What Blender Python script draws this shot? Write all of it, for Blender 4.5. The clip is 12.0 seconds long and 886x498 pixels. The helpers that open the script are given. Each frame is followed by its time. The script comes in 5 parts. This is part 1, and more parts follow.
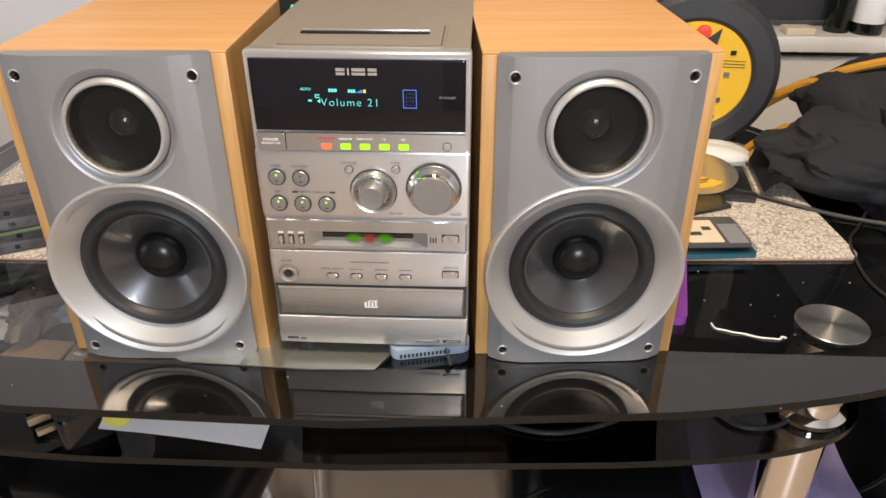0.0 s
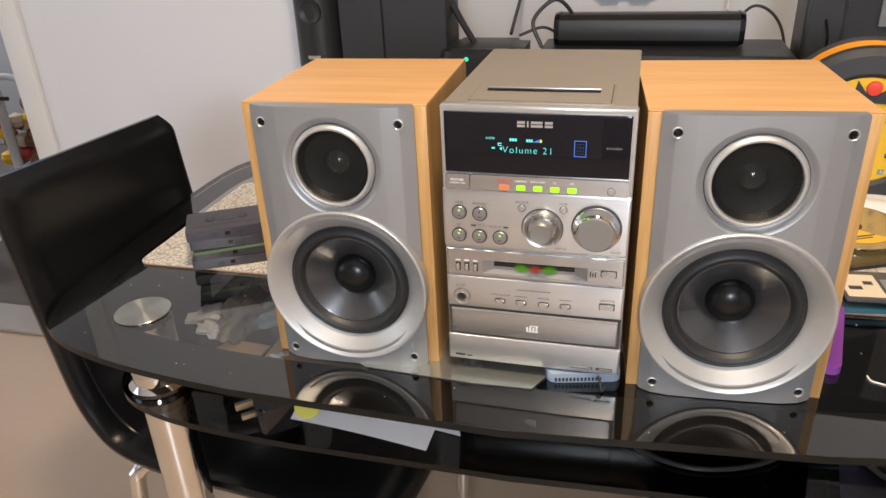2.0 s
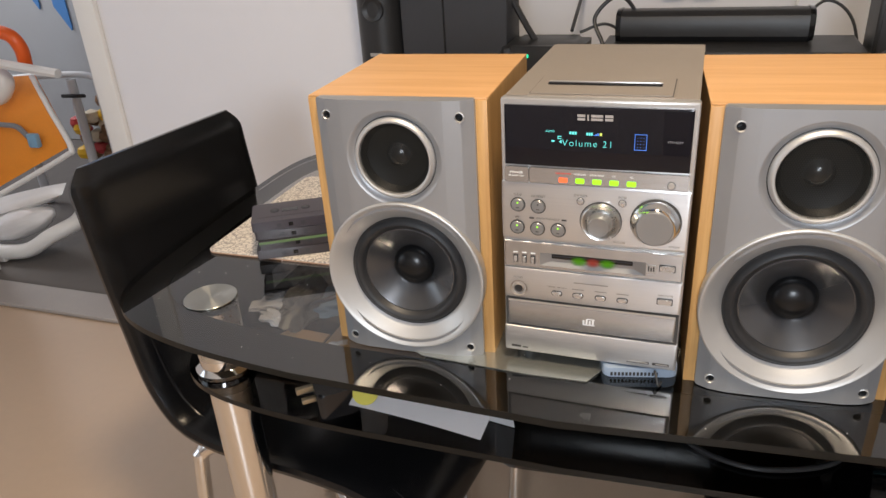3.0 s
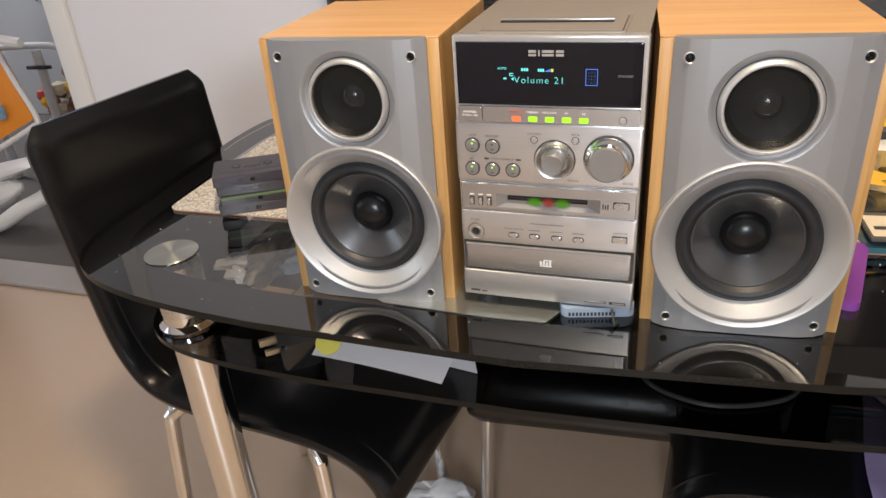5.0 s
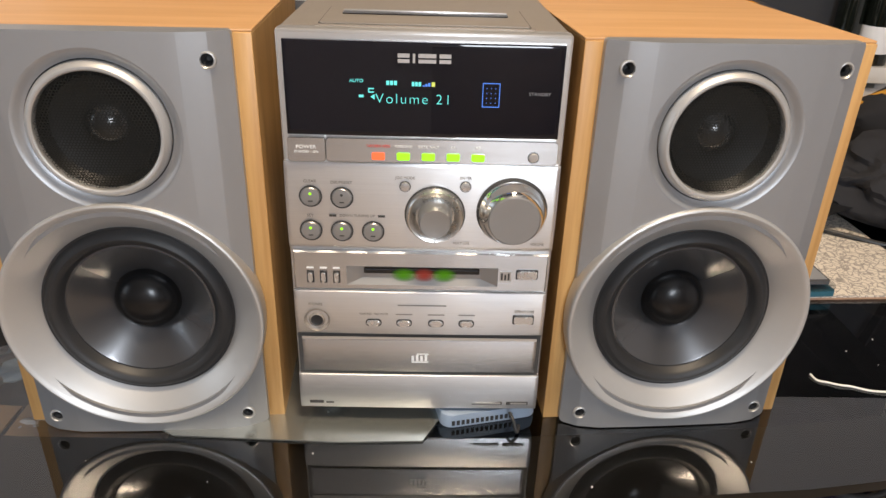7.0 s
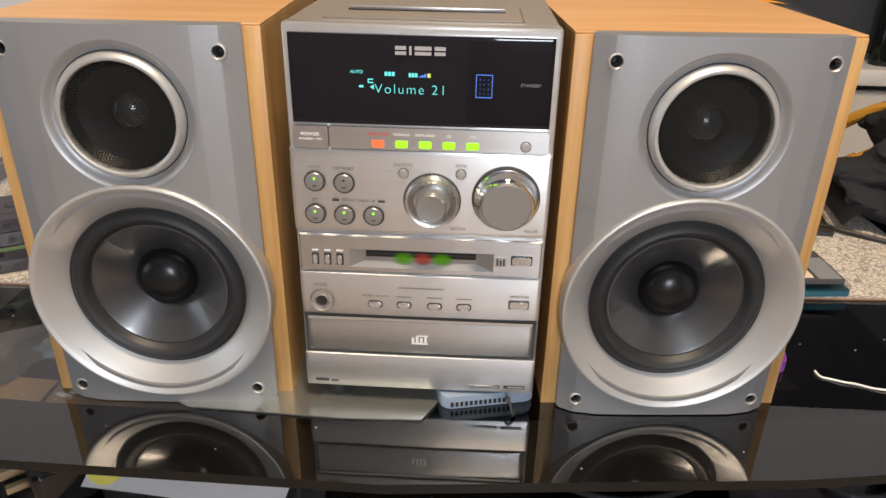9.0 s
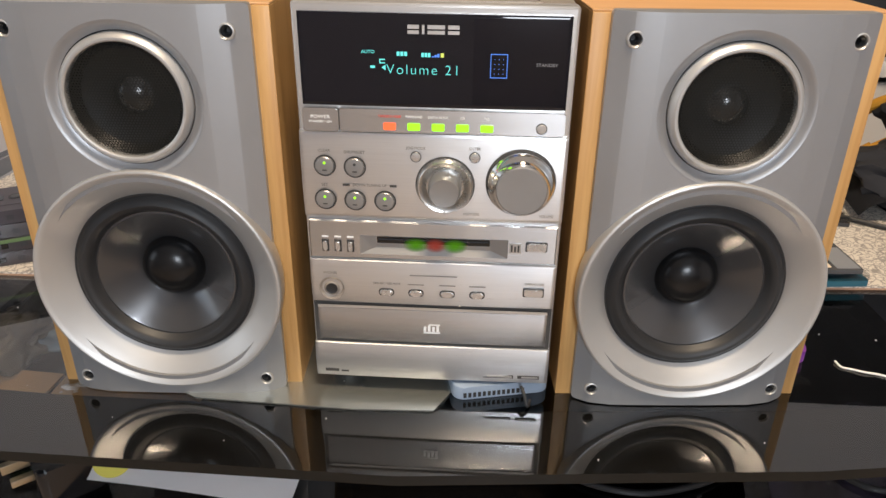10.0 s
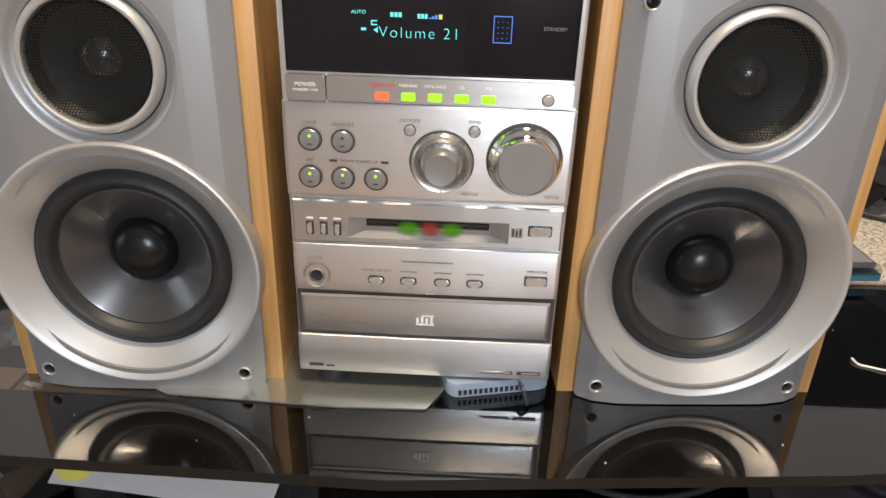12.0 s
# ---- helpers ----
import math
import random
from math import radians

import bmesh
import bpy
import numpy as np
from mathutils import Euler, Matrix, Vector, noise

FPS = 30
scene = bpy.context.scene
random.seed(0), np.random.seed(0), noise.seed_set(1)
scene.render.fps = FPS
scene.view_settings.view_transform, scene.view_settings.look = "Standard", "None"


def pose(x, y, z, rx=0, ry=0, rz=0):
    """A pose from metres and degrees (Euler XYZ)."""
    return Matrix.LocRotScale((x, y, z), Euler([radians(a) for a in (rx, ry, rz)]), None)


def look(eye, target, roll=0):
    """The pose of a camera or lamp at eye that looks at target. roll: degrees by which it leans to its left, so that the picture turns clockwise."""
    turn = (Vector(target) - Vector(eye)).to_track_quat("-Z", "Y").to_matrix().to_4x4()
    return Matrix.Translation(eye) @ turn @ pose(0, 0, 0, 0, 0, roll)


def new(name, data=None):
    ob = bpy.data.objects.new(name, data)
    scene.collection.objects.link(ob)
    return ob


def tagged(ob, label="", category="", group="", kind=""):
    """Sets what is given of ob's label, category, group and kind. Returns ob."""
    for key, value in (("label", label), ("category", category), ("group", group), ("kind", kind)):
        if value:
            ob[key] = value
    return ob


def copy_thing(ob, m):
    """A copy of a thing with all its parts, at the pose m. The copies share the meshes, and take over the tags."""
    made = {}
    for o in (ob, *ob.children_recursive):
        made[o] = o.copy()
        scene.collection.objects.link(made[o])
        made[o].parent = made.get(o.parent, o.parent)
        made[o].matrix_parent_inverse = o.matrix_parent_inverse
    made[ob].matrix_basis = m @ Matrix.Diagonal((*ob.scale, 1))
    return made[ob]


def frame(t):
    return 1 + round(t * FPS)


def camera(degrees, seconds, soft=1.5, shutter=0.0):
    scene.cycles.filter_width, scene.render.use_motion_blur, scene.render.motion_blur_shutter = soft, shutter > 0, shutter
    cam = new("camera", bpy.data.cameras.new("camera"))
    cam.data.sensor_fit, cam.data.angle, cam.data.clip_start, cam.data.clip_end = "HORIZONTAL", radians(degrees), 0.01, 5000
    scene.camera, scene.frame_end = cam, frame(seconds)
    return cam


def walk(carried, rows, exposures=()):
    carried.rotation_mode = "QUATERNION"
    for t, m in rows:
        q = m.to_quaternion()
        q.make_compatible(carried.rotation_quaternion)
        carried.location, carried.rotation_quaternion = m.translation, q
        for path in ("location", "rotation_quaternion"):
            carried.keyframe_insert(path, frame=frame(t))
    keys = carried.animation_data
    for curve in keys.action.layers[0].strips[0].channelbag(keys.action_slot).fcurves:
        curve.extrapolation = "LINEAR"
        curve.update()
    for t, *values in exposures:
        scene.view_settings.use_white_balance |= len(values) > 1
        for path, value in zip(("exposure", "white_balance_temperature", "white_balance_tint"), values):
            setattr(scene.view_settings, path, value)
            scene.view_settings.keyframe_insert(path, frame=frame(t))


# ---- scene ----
cam = camera(63.0, 12.0)
PATH = [
    (0, (0.034, 0.015, 1.174), (-0.055, 1.748, 0.179), -0.2),
    (0.5, (0.03, -0.011, 1.2), (-0.09, 1.751, 0.262), -1.2),
    (1, (0.037, -0.036, 1.206), (-0.191, 1.735, 0.306), -1.7),
    (1.5, (0.032, -0.052, 1.204), (-0.333, 1.704, 0.318), -2.1),
    (2, (0.026, -0.06, 1.203), (-0.461, 1.667, 0.319), -2.7),
    (2.5, (0.028, -0.069, 1.204), (-0.553, 1.63, 0.324), -3.5),
    (2.7, (0.027, -0.073, 1.203), (-0.583, 1.618, 0.326), -3.7),
    (4.3, (0.031, -0.076, 1.184), (-0.627, 1.581, 0.278), -4.1),
    (4.5, (0.038, -0.079, 1.173), (-0.608, 1.578, 0.258), -4.3),
    (5, (0.053, -0.079, 1.172), (-0.528, 1.587, 0.23), -4.2),
    (5.5, (0.042, -0.059, 1.168), (-0.427, 1.632, 0.208), -3.7),
    (6, (-0.006, 0.003, 1.152), (-0.255, 1.745, 0.202), -1.9),
    (6.5, (-0.048, 0.098, 1.122), (-0.033, 1.885, 0.224), 1.1),
    (6.7, (-0.056, 0.121, 1.111), (0.005, 1.908, 0.216), 1.8),
    (8.3, (-0.026, 0.102, 1.113), (-0.064, 1.897, 0.232), 1.5),
    (8.5, (-0.023, 0.099, 1.113), (-0.076, 1.896, 0.236), 1.4),
    (9, (-0.021, 0.096, 1.109), (-0.097, 1.889, 0.225), 1.1),
    (9.5, (-0.025, 0.095, 1.1), (-0.11, 1.888, 0.218), 0.9),
    (10, (-0.027, 0.102, 1.096), (-0.114, 1.893, 0.211), 0.8),
    (10.5, (-0.028, 0.106, 1.096), (-0.115, 1.896, 0.209), 0.8),
    (11, (-0.028, 0.105, 1.095), (-0.105, 1.894, 0.205), 0.9),
    (11.5, (-0.031, 0.106, 1.093), (-0.085, 1.895, 0.2), 1.3),
    (11.8, (-0.04, 0.114, 1.089), (-0.097, 1.9, 0.189), 1.4),
    (12, (-0.034, 0.132, 1.069), (-0.082, 1.927, 0.188), 1.8),
]
walk(cam, [(t, look(eye, target, roll)) for t, eye, target, roll in PATH],
     exposures=[(0, 0.30), (2.0, 0.28), (2.7, 0.23), (4.5, 0.22), (5.5, 0.30), (6.0, 0.25), (6.7, 0.10), (12, 0.12)])

# ---- light ----
world = bpy.data.worlds.new("world")
scene.world = world
world.use_nodes = True
wn = world.node_tree.nodes
sky = wn.new("ShaderNodeTexSky")
sky.sky_type, sky.sun_disc = "NISHITA", False
sky.sun_elevation, sky.sun_rotation = radians(35), radians(250)
world.node_tree.links.new(sky.outputs[0], wn["Background"].inputs[0])
wn["Background"].inputs[1].default_value = 0.1


def area(name, m, sx, sy, watts, colour):
    la = bpy.data.lights.new(name, "AREA")
    la.shape, la.size, la.size_y, la.energy, la.color = "RECTANGLE", sx, sy, watts, colour
    ob = new(name, la)
    ob.matrix_world = m
    return ob


area("window_light", look((-2.86, -0.6, 1.55), (0, 0.3, 0.9)), 1.3, 1.1, 7, (0.72, 0.85, 1.0))
area("back_window_light", look((0.36, -2.12, 1.56), (0, 0.5, 0.8)), 0.46, 0.60, 31, (0.84, 0.91, 1.0))
glow = bpy.data.lights.new("ceiling_light_glow", "AREA")
glow.shape, glow.size, glow.energy, glow.color = "DISK", 0.28, 24.5, (1.0, 0.80, 0.58)
new("ceiling_light_glow", glow).location = (0.08, 0.16, 2.31)
area("far_room_light", look((-4.3, 2.5, 2.3), (-3.0, 2.2, 0.4)), 0.9, 0.9, 36, (0.98, 0.97, 1.0))

# ---- materials ----


def mat(name, colour, rough=0.5, metal=0.0, vary=0.08, scale=30.0, bump=0.0, bscale=400.0, stretch=(1, 1, 1), coat=0.0, spec=0.5, emit=None, power=1.0, aniso=0.0):
    """A principled material with colour and gloss that vary at two scales, and fine relief."""
    m = bpy.data.materials.new(name)
    m.use_nodes = True
    n, l = m.node_tree.nodes, m.node_tree.links
    b = n["Principled BSDF"]
    b.inputs["Roughness"].default_value, b.inputs["Metallic"].default_value = rough, metal
    b.inputs["Specular IOR Level"].default_value = spec
    b.inputs["Coat Weight"].default_value = coat
    b.inputs["Coat Roughness"].default_value = 0.08
    b.inputs["Base Color"].default_value = (*colour, 1)
    if emit:
        b.inputs["Emission Color"].default_value = (*emit, 1)
        b.inputs["Emission Strength"].default_value = power
    if aniso:
        b.inputs["Anisotropic"].default_value = aniso
        b.inputs["Anisotropic Rotation"].default_value = 0.25
        tan = n.new("ShaderNodeTangent")
        tan.direction_type, tan.axis = "RADIAL", "Z"
        l.new(tan.outputs[0], b.inputs["Tangent"])
    co, mp = n.new("ShaderNodeTexCoord"), n.new("ShaderNodeMapping")
    mp.inputs["Scale"].default_value = stretch
    l.new(co.outputs["Object"], mp.inputs[0])
    if vary:
        big, fine, mix = n.new("ShaderNodeTexNoise"), n.new("ShaderNodeTexNoise"), n.new("ShaderNodeMix")
        big.inputs["Scale"].default_value, fine.inputs["Scale"].default_value = scale, scale * 9
        big.inputs["Detail"].default_value = 4
        add = n.new("ShaderNodeMath")
        add.operation = "MULTIPLY_ADD"
        add.inputs[1].default_value = 0.5
        l.new(fine.outputs[0], add.inputs[0])
        half = n.new("ShaderNodeMath")
        half.operation = "MULTIPLY"
        half.inputs[1].default_value = 0.5
        l.new(big.outputs[0], half.inputs[0])
        l.new(half.outputs[0], add.inputs[2])
        for t in (big, fine):
            l.new(mp.outputs[0], t.inputs["Vector"])
        mix.data_type = "RGBA"
        mix.inputs[6].default_value = (*[c * (1 - vary) for c in colour], 1)
        mix.inputs[7].default_value = (*[min(1, c * (1 + vary)) for c in colour], 1)
        l.new(add.outputs[0], mix.inputs[0])
        l.new(mix.outputs[2], b.inputs["Base Color"])
        rr = n.new("ShaderNodeMapRange")
        rr.inputs["To Min"].default_value, rr.inputs["To Max"].default_value = max(0.0, rough * 0.85), min(1, rough * 1.15)
        l.new(add.outputs[0], rr.inputs["Value"])
        l.new(rr.outputs[0], b.inputs["Roughness"])
    if bump:
        bt, bp = n.new("ShaderNodeTexNoise"), n.new("ShaderNodeBump")
        bt.inputs["Scale"].default_value, bt.inputs["Detail"].default_value = bscale, 3
        bp.inputs["Strength"].default_value, bp.inputs["Distance"].default_value = bump, 0.001
        l.new(mp.outputs[0], bt.inputs["Vector"])
        l.new(bt.outputs[0], bp.inputs["Height"])
        l.new(bp.outputs[0], b.inputs["Normal"])
    return m


def wood(name, stretch, light, dark):
    """Beech-print vinyl: long soft streaks and short dark flecks."""
    m = bpy.data.materials.new(name)
    m.use_nodes = True
    n, l = m.node_tree.nodes, m.node_tree.links
    b = n["Principled BSDF"]
    b.inputs["Roughness"].default_value = 0.42
    co, mp, ns, fl, rp = n.new("ShaderNodeTexCoord"), n.new("ShaderNodeMapping"), n.new("ShaderNodeTexNoise"), n.new("ShaderNodeTexNoise"), n.new("ShaderNodeValToRGB")
    mp.inputs["Scale"].default_value = stretch
    ns.inputs["Scale"].default_value, ns.inputs["Detail"].default_value, ns.inputs["Distortion"].default_value = 1.0, 5, 0.6
    fl.inputs["Scale"].default_value, fl.inputs["Detail"].default_value = 6.0, 2
    l.new(co.outputs["Object"], mp.inputs[0])
    l.new(mp.outputs[0], ns.inputs["Vector"])
    l.new(mp.outputs[0], fl.inputs["Vector"])
    add = n.new("ShaderNodeMath")
    add.operation = "MULTIPLY_ADD"
    add.inputs[1].default_value = 0.35
    l.new(fl.outputs[0], add.inputs[0])
    l.new(ns.outputs[0], add.inputs[2])
    rp.color_ramp.elements[0].position, rp.color_ramp.elements[0].color = 0.42, (*dark, 1)
    rp.color_ramp.elements[1].position, rp.color_ramp.elements[1].color = 0.85, (*light, 1)
    l.new(add.outputs[0], rp.inputs[0])
    l.new(rp.outputs[0], b.inputs["Base Color"])
    bp = n.new("ShaderNodeBump")
    bp.inputs["Strength"].default_value, bp.inputs["Distance"].default_value = 0.08, 0.001
    l.new(fl.outputs[0], bp.inputs["Height"])
    l.new(bp.outputs[0], b.inputs["Normal"])
    return m


def glass(name, tint, rough=0.0, gloss=0.05):
    """Tinted sheet glass: light passes with a tint, gloss grows towards grazing view. gloss 0: an inner face."""
    m = bpy.data.materials.new(name)
    m.use_nodes = True
    n, l = m.node_tree.nodes, m.node_tree.links
    n.remove(n["Principled BSDF"])
    tr, gl, lw, mx = n.new("ShaderNodeBsdfTransparent"), n.new("ShaderNodeBsdfGlossy"), n.new("ShaderNodeLayerWeight"), n.new("ShaderNodeMixShader")
    tr.inputs[0].default_value = (*tint, 1)
    if not gloss:
        l.new(tr.outputs[0], n["Material Output"].inputs[0])
        return m
    gl.inputs["Roughness"].default_value = rough
    lw.inputs["Blend"].default_value = 0.5
    pw, ma = n.new("ShaderNodeMath"), n.new("ShaderNodeMath")
    pw.operation, ma.operation = "POWER", "MULTIPLY_ADD"
    pw.inputs[1].default_value = 5.0
    ma.inputs[1].default_value, ma.inputs[2].default_value = 1 - gloss, gloss
    l.new(lw.outputs["Facing"], pw.inputs[0])
    l.new(pw.outputs[0], ma.inputs[0])
    l.new(ma.outputs[0], mx.inputs[0])
    l.new(tr.outputs[0], mx.inputs[1])
    l.new(gl.outputs[0], mx.inputs[2])
    l.new(mx.outputs[0], n["Material Output"].inputs[0])
    return m


def soft_reflection(name, colour, power):
    """A blurred coloured reflection painted as faint emission: brightest in its middle."""
    m = bpy.data.materials.new(name)
    m.use_nodes = True
    n, l = m.node_tree.nodes, m.node_tree.links
    n.remove(n["Principled BSDF"])
    tc, mp, gr, pw = n.new("ShaderNodeTexCoord"), n.new("ShaderNodeMapping"), n.new("ShaderNodeTexGradient"), n.new("ShaderNodeMath")
    mp.inputs["Location"].default_value = (-1, 0, -1)
    mp.inputs["Scale"].default_value = (2, 0, 2)
    gr.gradient_type, pw.operation = "SPHERICAL", "MULTIPLY"
    pw.inputs[1].default_value = 0.75
    em, tr, mx = n.new("ShaderNodeEmission"), n.new("ShaderNodeBsdfTransparent"), n.new("ShaderNodeMixShader")
    em.inputs[0].default_value, em.inputs[1].default_value = (*colour, 1), power
    l.new(tc.outputs["Generated"], mp.inputs[0])
    l.new(mp.outputs[0], gr.inputs[0])
    l.new(gr.outputs["Fac"], pw.inputs[0])
    l.new(pw.outputs[0], mx.inputs[0])
    l.new(tr.outputs[0], mx.inputs[1])
    l.new(em.outputs[0], mx.inputs[2])
    l.new(mx.outputs[0], n["Material Output"].inputs[0])
    return m


def damask(name):
    """Cream placemat print with dark scrolls."""
    m = mat(name, (0.72, 0.68, 0.6), 0.45, vary=0.05)
    n, l = m.node_tree.nodes, m.node_tree.links
    b = n["Principled BSDF"]
    co, ns, vo, wv, rp = n.new("ShaderNodeTexCoord"), n.new("ShaderNodeTexNoise"), n.new("ShaderNodeTexVoronoi"), n.new("ShaderNodeVectorMath"), n.new("ShaderNodeValToRGB")
    ns.inputs["Scale"].default_value = 80
    wv.operation = "MULTIPLY_ADD"
    wv.inputs[1].default_value = (0.022, 0.022, 0.0)
    l.new(co.outputs["Object"], ns.inputs["Vector"])
    l.new(ns.outputs["Color"], wv.inputs[0])
    l.new(co.outputs["Object"], wv.inputs[2])
    vo.feature = "DISTANCE_TO_EDGE"
    vo.inputs["Scale"].default_value = 150
    l.new(wv.outputs[0], vo.inputs["Vector"])
    rp.color_ramp.elements[0].position, rp.color_ramp.elements[0].color = 0.03, (0.30, 0.27, 0.245, 1)
    rp.color_ramp.elements[1].position, rp.color_ramp.elements[1].color = 0.13, (0.72, 0.66, 0.58, 1)
    l.new(vo.outputs["Distance"], rp.inputs[0])
    l.new(rp.outputs[0], b.inputs["Base Color"])
    return m


